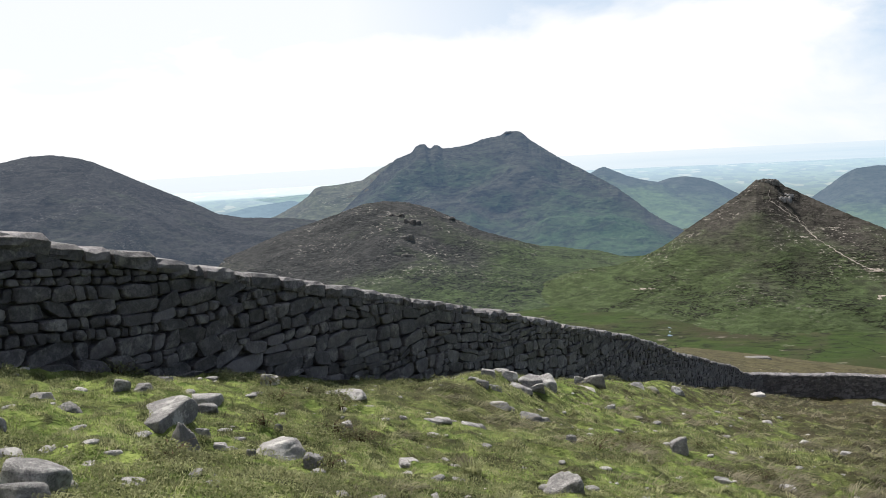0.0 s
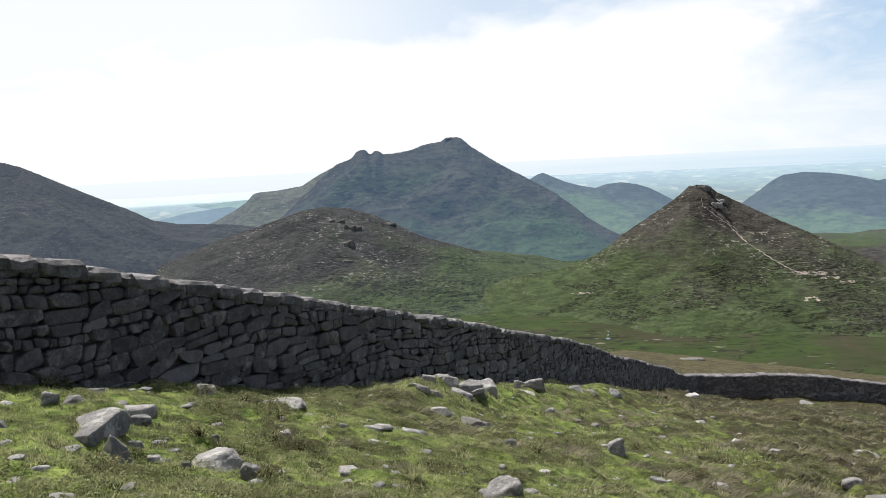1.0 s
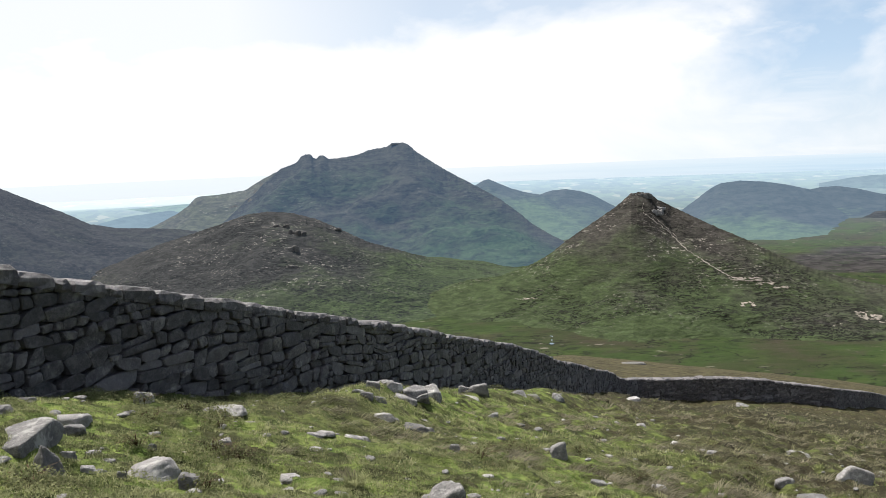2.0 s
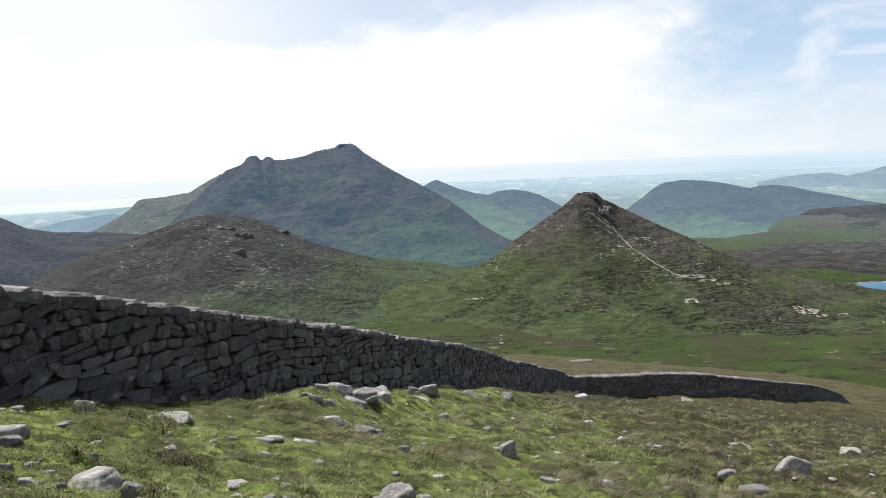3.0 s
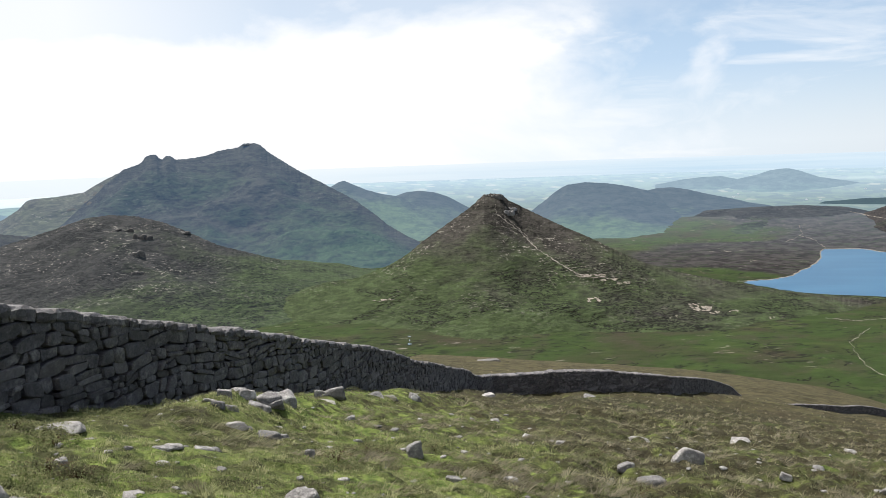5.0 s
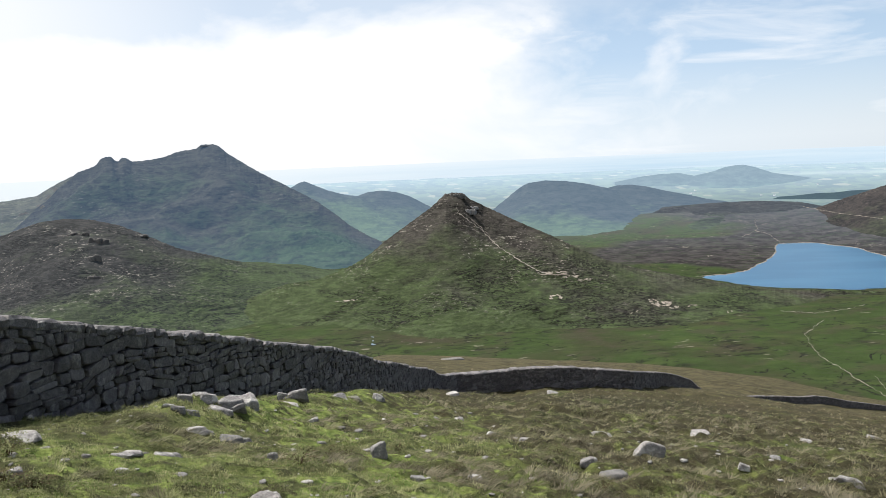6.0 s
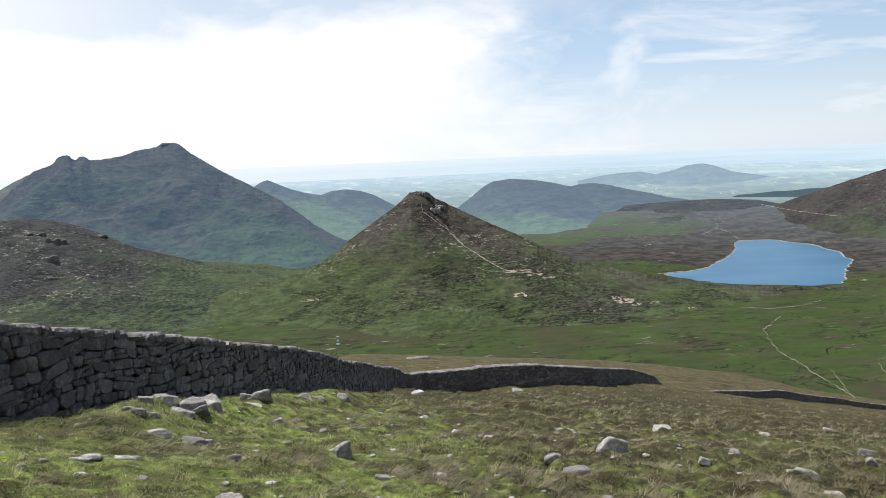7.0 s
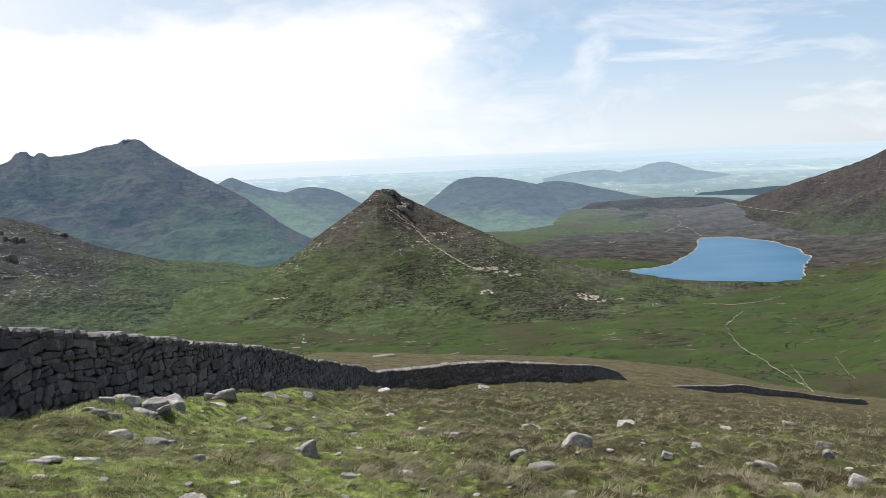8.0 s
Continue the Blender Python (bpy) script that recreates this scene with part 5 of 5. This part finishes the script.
trail("pale footpath branching in the valley", [(50.2, -15.4), (50.7, -16.0), (51.2, -16.7), (51.7, -17.1)], 0.03, 22, 0.08)
trail("faint stony track on the green valley side", [(52.9, -14.7), (53.1, -15.0), (53.6, -15.6), (54.1, -16.0)], 0.026, 23, 0.08)
trail("faint track running along the lake's near meadow", [(44.5, -11.6), (46.5, -11.65), (48.5, -11.3), (49.5, -10.95)], 0.024, 24, 0.08)
trail("pale stony track crossing the moor behind the lake", [(42.8, -5.5), (42.89, -5.78), (42.95, -6.2), (42.5, -6.5), (42.0, -6.7)], 0.022, 25, 0.08)
trail("pale path from the moor to the lake shore", [(42.9, -6.3), (43.6, -6.5), (44.2, -6.9), (44.4, -7.05)], 0.024, 26, 0.08)
trail("pale vehicle track along the foot of the mountainside", [(45.76, -4.72), (46.8, -4.95), (47.91, -5.17), (49.2, -5.35), (50.34, -5.51)], 0.03, 27, 0.02)
scar(40.0, -8.0, 0.4, 0.12, 28)
scar(38.4, -7.4, 0.5, 0.1, 29)
pool_k = Nodes("pool_water", 0.3)
pool_mat = pool_k.done((0.08, 0.12, 0.16))
scar(15.9, -13.15, 0.32, 0.09, 31, pool_mat, "pool", "small bright pool in the boggy valley floor")
scar(15.9, -13.42, 0.12, 0.16, 32, pool_mat, "pool", "small bright pool in the boggy valley floor")
scar(15.88, -13.67, 0.42, 0.13, 33, pool_mat, "pool", "small bright pool in the boggy valley floor")


def shore():
    """Pale stony margin of the lake."""
    bm = bmesh.new()
    n = len(SHORE_XY)
    loops = []
    rnd = random.Random(3)
    for i in range(n):
        for t in (0.0, 0.5):
            p = SHORE_XY[i] * (1 - t) + SHORE_XY[(i + 1) % n] * t
            d = SHORE_XY[(i + 1) % n] - SHORE_XY[i]
            out = np.array([-d[1], d[0]]) / np.hypot(*d)
            wide = rnd.uniform(0.1, 1.3)
            loops.append((bm.verts.new((*(p - out * 2), LAKE_Z + 0.15)), bm.verts.new((*(p + out * wide), LAKE_Z + 0.9))))
    for i in range(len(loops)):
        (a, b), (c, d) = loops[i], loops[(i + 1) % len(loops)]
        bm.faces.new((a, c, d, b))
    bmesh.ops.recalc_face_normals(bm, faces=bm.faces)
    return tagged(part("lake_shore", bm, path_mat), "pale stony shore round the lake", "shore", kind="structure")


shore()


def crag(az, el, wide, high, seed, label, pieces=6, material=None, sink=0.6):
    """An outcrop of jointed rock breaking out of a mountainside: several worn blocks in one mesh."""
    rnd = random.Random(seed)
    p = onto(az, el)
    while p is None:
        el -= 0.02
        p = onto(az, el)
    dist = math.hypot(p.x, p.y)
    w, h = radians(wide) * dist, radians(high) * dist
    bm = bmesh.new()
    for i in range(pieces):
        one = rock_mesh(rnd.choice(("block", "block", "slab")), w / pieces * rnd.uniform(1.8, 2.8), h * rnd.uniform(0.5, 1.0), w / pieces * 1.6, rnd, 3)
        me = bpy.data.meshes.new("piece")
        one.to_mesh(me)
        one.free()
        me.transform(pose((i / max(pieces - 1, 1) - 0.5) * w * 0.8, rnd.uniform(-0.2, 0.2) * w / pieces, 0, 0, rnd.uniform(-8, 8), rnd.uniform(0, 90)))
        bm.from_mesh(me)
        bpy.data.meshes.remove(me)
    ob = part("crag", bm, material or crag_mat)
    ob.matrix_world = pose(p.x, p.y, p.z - h * sink, 0, 0, -az)
    return tagged(ob, label, "crag", kind="structure")


crag(5.3, 0.93, 0.8, 0.16, 3, "low rocky summit of the mountain", 5, far_crag_mat)
crag(22.25, -3.25, 1.7, 0.42, 4, "rocky summit crown of the conical peak", 11, crag_mat, 0.62)
crag(23.2, -4.5, 1.2, 0.5, 5, "pale granite outcrop below the peak's top", 10, rock_mat, 0.35)
crag(23.6, -4.25, 0.6, 0.3, 6, "small granite outcrop beside the upper path", 5, rock_mat, 0.35)
crag(-2.1, -5.1, 1.0, 0.75, 41, "dark craggy outcrop on the knoll's ridge", 4, crag_mat, 0.42)
crag(-2.6, -6.2, 0.9, 0.65, 42, "dark craggy outcrop below the knoll's crest", 4, crag_mat, 0.42)
crag(-2.65, -7.45, 0.6, 0.42, 43, "low crag on the knoll's lower slope", 3, crag_mat, 0.35)
crag(0.5, -4.9, 0.7, 0.3, 44, "small crag on the knoll's far side", 3, crag_mat, 0.4)
crag(-3.3, -4.5, 1.3, 0.35, 45, "pale rock band along the knoll's crest", 7, crag_mat, 0.45)
for az, el, w, h, seed in ((-5.2, -4.15, 0.5, 0.08, 46), (-4.4, -4.5, 0.7, 0.12, 47), (-5.9, -4.8, 0.6, 0.08, 48), (-3.8, -4.2, 0.35, 0.1, 49), (-10.2, -6.2, 0.5, 0.1, 50)):
    scar(az, el, w, h, seed, pale_crag_mat, "rock_patch", "pale bare granite breaking through the knoll")
for az, el, w, h, seed in ((-4.35, -1.55, 0.35, 0.4, 51), (-4.8, -2.05, 0.4, 0.45, 52), (-5.3, -2.55, 0.5, 0.35, 53), (-6.3, -2.95, 0.8, 0.2, 54)):
    scar(az, el, w, h, seed, far_crag_mat, "cliff", "rocky cliff below the mountain's shoulder")


def brow_slab():
    """The large flat slab lying on the brow behind the wall."""
    x, y, r = seat(21.6, -15.05, 75)
    rnd = random.Random(8)
    w = radians(1.9) * r
    ob = part("flat_slab", rock_mesh("wedge", w, w * 0.2, w * 0.5, rnd, 4), crag_mat)
    ob.matrix_world = pose(x, y, land_at(x, y) - w * 0.05, 0, 0, -20)
    return tagged(ob, "large flat pale granite slab lying on brown turf", "boulder")


brow_slab()


# ---- far cottages on the plain ----
def cottage():
    ob = new("cottage")
    tagged(ob, "small whitewashed farmhouse with a slate roof, far off", "house", "farmhouses on the plain")
    bm = bmesh.new()
    bmesh.ops.create_cube(bm, size=1.0, matrix=Matrix.Translation((0, 0, 2.0)) @ Matrix.Diagonal((15, 7, 6, 1)))
    part("wall", bm, hazed_lime_mat, ob)
    bm = bmesh.new()
    ends = [[bm.verts.new((x, y, z)) for y, z in ((-4, 4.8), (0, 8.2), (4, 4.8), (4, 5.1), (0, 8.6), (-4, 5.1))] for x in (-7.9, 7.9)]
    for i in range(6):
        bm.faces.new((ends[0][i], ends[0][(i + 1) % 6], ends[1][(i + 1) % 6], ends[1][i]))
    bm.faces.new(ends[0][::-1])
    bm.faces.new(ends[1])
    bmesh.ops.recalc_face_normals(bm, faces=bm.faces)
    part("roof", bm, hazed_slate_mat, ob)
    for x in (-6.3, 6.3):
        bm = bmesh.new()
        bmesh.ops.create_cube(bm, size=1.0, matrix=Matrix.Translation((x, 0, 9.0)) @ Matrix.Diagonal((1.0, 1.0, 2.0, 1)))
        part("chimney", bm, hazed_lime_mat, ob)
    for x in (-4.5, -1.5, 1.5, 4.5):
        bm = bmesh.new()
        bmesh.ops.create_cube(bm, size=1.0, matrix=Matrix.Translation((x, -3.52, 2.6)) @ Matrix.Diagonal((1.1, 0.1, 1.5, 1)))
        part("window", bm, hazed_slate_mat, ob)
    return ob


def far_cottages():
    spots = [(38.7, -3.75), (39.0, -3.55), (44.0, -3.98), (43.2, -3.95), (33.2, -3.75), (41.4, -3.25), (46.6, -3.3)]
    first = None
    for i, (az, el) in enumerate(spots):
        p = onto(az, el)
        if p is None:
            continue
        x, y = p.x * 1.0015, p.y * 1.0015
        m = pose(x, y, land_at(x, y) + 0.5, 0, 0, -az + 25 * math.sin(i * 2.1))
        if first is None:
            first = cottage()
            first.matrix_world = m @ Matrix.Scale(0.55, 4)
        else:
            copy_thing(first, m)


far_cottages()


# ---- the dry-stone wall ----
# plan of the wall's front foot: x, y, height
LINE = [(-12.7, -5.06, 1.62), (-4.7, 8.8, 1.60), (-1.4, 14.5, 1.75), (2.0, 20.4, 1.85), (5.8, 27.0, 1.74), (9.5, 33.4, 1.88), (16.7, 48.0, 1.66), (22.6, 59.8, 1.70), (25.2, 62.2, 1.82), (28.6, 62.5, 1.90), (34.0, 61.9, 2.0), (43.5, 62.6, 1.84),
        (53.3, 70.0, 1.55), (62.5, 78.0, 1.35), (68, 83.5, 0.9), (84, 100, 0.7), (111, 122, 0.35), (136.5, 129, 2.05), (161.4, 134.4, 1.4), (185, 136.5, 1.35), (194, 138.4, 1.7), (199, 139.5, 0.5)]
LXY = np.array([(p[0], p[1]) for p in LINE])
LS = np.concatenate([[0], np.cumsum(np.hypot(*np.diff(LXY, axis=0).T))])
THICK = 0.8
S0 = float(LS[1])


def wall_point(s):
    """Foot of the wall's front at s metres along it, the way along, and the height."""
    s = min(max(s, 0.0), float(LS[-1]))
    x, y = np.interp(s, LS, LXY[:, 0]), np.interp(s, LS, LXY[:, 1])
    x2, y2 = np.interp(s + 1.5, LS, LXY[:, 0]), np.interp(s + 1.5, LS, LXY[:, 1])
    x1, y1 = np.interp(s - 1.5, LS, LXY[:, 0]), np.interp(s - 1.5, LS, LXY[:, 1])
    n = math.hypot(x2 - x1, y2 - y1)
    return x, y, (x2 - x1) / n, (y2 - y1) / n, np.interp(s, LS, [p[2] for p in LINE])


SMOOTH_S = np.arange(-2, LS[-1] + 2, 1.0)
_raw = np.array([land_at(wall_point(s)[0], wall_point(s)[1]) for s in SMOOTH_S])
_pad = np.pad(_raw, 3, mode="edge")
FOOT_Z = np.convolve(_pad, np.ones(7) / 7, "valid") - 0.06


def place(s, h, depth):
    """World point at s along the wall, h above its foot, depth metres out of its front face."""
    x, y, tx, ty, top = wall_point(s)
    return Vector((x + ty * depth, y - tx * depth, np.interp(s, SMOOTH_S, FOOT_Z) + h))


def clip(poly, keep):
    """The part of a polygon where keep(point) is positive."""
    out = []
    for a, b in zip(poly, poly[1:] + poly[:1]):
        da, db = keep(a), keep(b)
        if da >= 0:
            out.append(a)
        if (da < 0) != (db < 0):
            t = da / (da - db)
            out.append((a[0] + (b[0] - a[0]) * t, a[1] + (b[1] - a[1]) * t))
    return out


def cells(s0, s1, top_at, size, rnd):
    """Rubble stones on the wall's face, in metres along and up: nearly level beds that step down with the slope."""

    def rise(s):
        return 0.17 * (s - s0) + 0.22 * math.sin(s * 0.33) + 0.06 * math.sin(s * 1.3)

    out = []
    top = max(top_at(s) for s in np.arange(s0, s1, 2.0))
    low = -0.2 - rise(s1) - 0.3
    beds = [low]
    while beds[-1] < top + 0.6:
        beds.append(beds[-1] + size * rnd.choice((0.4, 0.6, 0.8, 0.95, 1.2, 1.5)))
    for lo, hi in zip(beds, beds[1:]):
        tall = hi - lo
        ph = rnd.uniform(0, 6)
        s = s0 + rnd.random() * 0.3
        tilt = 0.0
        while s < s1:
            w = tall * rnd.choice((0.6, 0.9, 1.2, 1.6, 2.1, 2.9)) + 0.03
            mid_h = (lo + hi) / 2 + rise(s + w / 2)
            crown = top_at(s + w / 2)
            nxt = rnd.uniform(-0.42, 0.42) * tall
            if -0.3 < mid_h < crown + 0.15:
                d0, d1 = rnd.uniform(-0.10, 0.10) * tall, rnd.uniform(-0.10, 0.10) * tall
                e0, e1 = rnd.uniform(-0.10, 0.10) * tall, rnd.uniform(-0.10, 0.10) * tall
                lean = rnd.choice((-0.08, -0.04, 0.0, 0.03, 0.06, 0.10)) * w
                quad = [(s, lo + rise(s) + d0 - lean), (s + w, lo + rise(s + w) + d1 + lean),
                        (s + w + nxt, hi + rise(s + w) + e1 + lean), (s + tilt, hi + rise(s) + e0 - lean)]
                pieces = [quad]
                if tall > size * 0.95 and rnd.random() < 0.35:
                    a, b = rnd.uniform(0.3, 0.7), rnd.uniform(0.3, 0.7)
                    l = (quad[0][0] * (1 - a) + quad[3][0] * a, quad[0][1] * (1 - a) + quad[3][1] * a)
                    r = (quad[1][0] * (1 - b) + quad[2][0] * b, quad[1][1] * (1 - b) + quad[2][1] * b)
                    pieces = [[quad[0], quad[1], r, l], [l, r, quad[2], quad[3]]]
                for q in pieces:
                    cut = rnd.choice((0, 1, 2, 3, 4, 5, 6))
                    if cut < 4:
                        i = cut
                        p, c, n = q[i - 1], q[i], q[(i + 1) % 4]
                        q = q[:i] + [(c[0] * 0.6 + p[0] * 0.4, c[1] * 0.6 + p[1] * 0.4), (c[0] * 0.72 + n[0] * 0.28, c[1] * 0.72 + n[1] * 0.28)] + q[i + 1:]
                    q = clip(clip(q, lambda v: v[1] + 0.12), lambda v: crown - v[1])
                    if len(q) >= 3:
                        area = sum(a[0] * b[1] - b[0] * a[1] for a, b in zip(q, q[1:] + q[:1])) / 2
                        if area > 0.0025:
                            out.append(q)
            tilt = nxt
            s += w
    return out


def stone_into(bm, poly, rnd, gap=0.007):
    """One wall stone: a back ring, a shoulder ring and a smaller, uneven face."""
    cx, cy = sum(p[0] for p in poly) / len(poly), sum(p[1] for p in poly) / len(poly)
    ring = []
    for (ax, ay), (bx, by) in zip(poly, poly[1:] + poly[:1]):
        ring.append((ax * 0.85 + bx * 0.15, ay * 0.85 + by * 0.15))
        ring.append((ax * 0.15 + bx * 0.85, ay * 0.15 + by * 0.85))
    size = max(0.12, max(math.hypot(x - cx, y - cy) for x, y in ring))
    proud = rnd.uniform(-0.035, 0.035)
    lean_s, lean_h = rnd.uniform(-0.11, 0.11), rnd.uniform(-0.10, 0.16)
    rings = []
    for shrink, depth, jit in ((gap, -0.22, 0), (gap, proud - 0.055, 0.006), (gap + 0.007, proud - 0.012, 0.007), (gap + 0.022, proud + 0.002, 0.011)):
        k = max(0.35, 1 - shrink / size * 1.5)
        loop = []
        for x, y in ring:
            s, h = cx + (x - cx) * k + rnd.uniform(-jit, jit), cy + (y - cy) * k + rnd.uniform(-jit, jit)
            d = depth + ((s - cx) * lean_s + (h - cy) * lean_h) * (depth > -0.2)
            loop.append(bm.verts.new(place(s, h, d)))
        rings.append(loop)
    n = len(ring)
    for lo, hi in zip(rings, rings[1:]):
        for i in range(n):
            bm.faces.new((lo[i], lo[(i + 1) % n], hi[(i + 1) % n], hi[i]))
    mid = bm.verts.new(place(cx + rnd.uniform(-0.03, 0.03), cy + rnd.uniform(-0.03, 0.03), proud + rnd.uniform(-0.006, 0.018)))
    for i in range(n):
        bm.faces.new((rings[-1][i], rings[-1][(i + 1) % n], mid))


def cope_into(bm, s0, s1, h0, height, rnd):
    """A coping stone laid across the wall's top."""
    g = 0.008
    fall = float(np.interp(s0, SMOOTH_S, FOOT_Z) - np.interp(s1, SMOOTH_S, FOOT_Z))
    lift, tip = rnd.uniform(-0.02, 0.02), 0.32 * fall + rnd.uniform(-0.035, 0.035)
    front, rear = rnd.uniform(0.0, 0.07), -THICK - rnd.uniform(0.0, 0.06)
    loops = []
    n = 3
    for inset, hh in ((0.02, 0.0), (0.0, 0.05), (0.0, height - 0.06), (0.05, height)):
        loop = []
        corners = [(s0 + g + inset, front - inset), (s1 - g - inset, front - inset), (s1 - g - inset, rear + inset), (s0 + g + inset, rear + inset)]
        for c in range(4):
            a, b = corners[c], corners[(c + 1) % 4]
            for i in range(n):
                t = i / n
                s, d = a[0] + (b[0] - a[0]) * t, a[1] + (b[1] - a[1]) * t
                h = h0 + lift + hh + (tip * ((s - s0) / (s1 - s0) - 0.5) + 0.02 * (d + 0.1)) * (hh > 0) + rnd.uniform(-0.022, 0.022) * (hh > 0)
                loop.append(bm.verts.new(place(s + rnd.uniform(-0.008, 0.008), h, d + rnd.uniform(-0.022, 0.022))))
        loops.append(loop)
    m = 4 * n
    for lo, hi in zip(loops, loops[1:]):
        for i in range(m):
            bm.faces.new((lo[i], lo[(i + 1) % m], hi[(i + 1) % m], hi[i]))
    top = loops[-1]
    ms = (s0 + s1) / 2
    mid = bm.verts.new(place(ms, h0 + lift + height + 0.025 + rnd.uniform(0.0, 0.015), (front + rear) / 2))
    for i in range(m):
        bm.faces.new((top[i], top[(i + 1) % m], mid))
    bm.faces.new(loops[0][::-1])


def finish(bm):
    bmesh.ops.recalc_face_normals(bm, faces=bm.faces)
    return bm


COPE = 0.19


def build_wall():
    rnd = random.Random(4)
    wall = new("stone_wall")
    wall.location = (0, 0, 0)
    tagged(wall, "long dark dry-stone granite wall running down the grassy hillside", "wall", kind="structure")
    # rubble heart of the wall
    bm = bmesh.new()
    prev = None
    for s in np.arange(0.5, LS[-1] - 0.5, 1.0):
        top = wall_point(s)[4] - COPE - 0.01
        loop = [bm.verts.new(place(s, h, d)) for h, d in ((-0.4, -0.14), (top, -0.14), (top, -THICK), (-0.4, -THICK))]
        if prev:
            for i in range(4):
                bm.faces.new((prev[i], prev[(i + 1) % 4], loop[(i + 1) % 4], loop[i]))
        else:
            bm.faces.new(loop)
        prev = loop
    bm.faces.new(prev[::-1])
    part("core", finish(bm), rubble_mat, wall)
    # face stones: large ones below, smaller above
    stones = []
    a, b = S0 - 3.0, S0 + 68.0
    for poly in cells(a, b, lambda s: wall_point(s)[4] - COPE + 0.02, 0.245, rnd):
        stones.append(poly)
    stones.sort(key=lambda p: p[0][0])
    rest = bmesh.new()
    for i, poly in enumerate(stones):
        s = poly[0][0] - S0
        if -1.5 <= s < 22.0 and i % 2 == 0 and len(poly) > 3 and build_wall.count < 300:
            build_wall.count += 1
            one = bmesh.new()
            stone_into(one, poly, rnd)
            part("stone", finish(one), stone_mat, wall)
        else:
            stone_into(rest, poly, rnd)
    for lo, hi, size in ((b, S0 + 120.0, 0.23), (S0 + 120.0, float(LS[-1]) - 1, 0.33)):
        for poly in cells(lo, hi, lambda s: wall_point(s)[4] - COPE + 0.02, size, rnd):
            stone_into(rest, poly, rnd)
    ob = part("face_stones", finish(rest), rubble_mat, wall)
    ob["kind"] = "stuff"
    # coping
    s = S0 - 3.0
    far = bmesh.new()
    while s < LS[-1] - 2:
        w = rnd.choice((0.28, 0.36, 0.44, 0.54, 0.66)) * (1 if s < S0 + 40 else 1.3)
        h = COPE * rnd.uniform(0.85, 1.15)
        base = wall_point(s)[4] - COPE
        if s < S0 + 40:
            one = bmesh.new()
            cope_into(one, s, s + w, base, h, rnd)
            part("coping_stone", finish(one), stone_mat, wall)
        else:
            cope_into(far, s, s + w, base, h, rnd)
        s += w
    ob = part("coping", finish(far), rubble_mat, wall)
    ob["kind"] = "stuff"


build_wall.count = 0
build_wall()
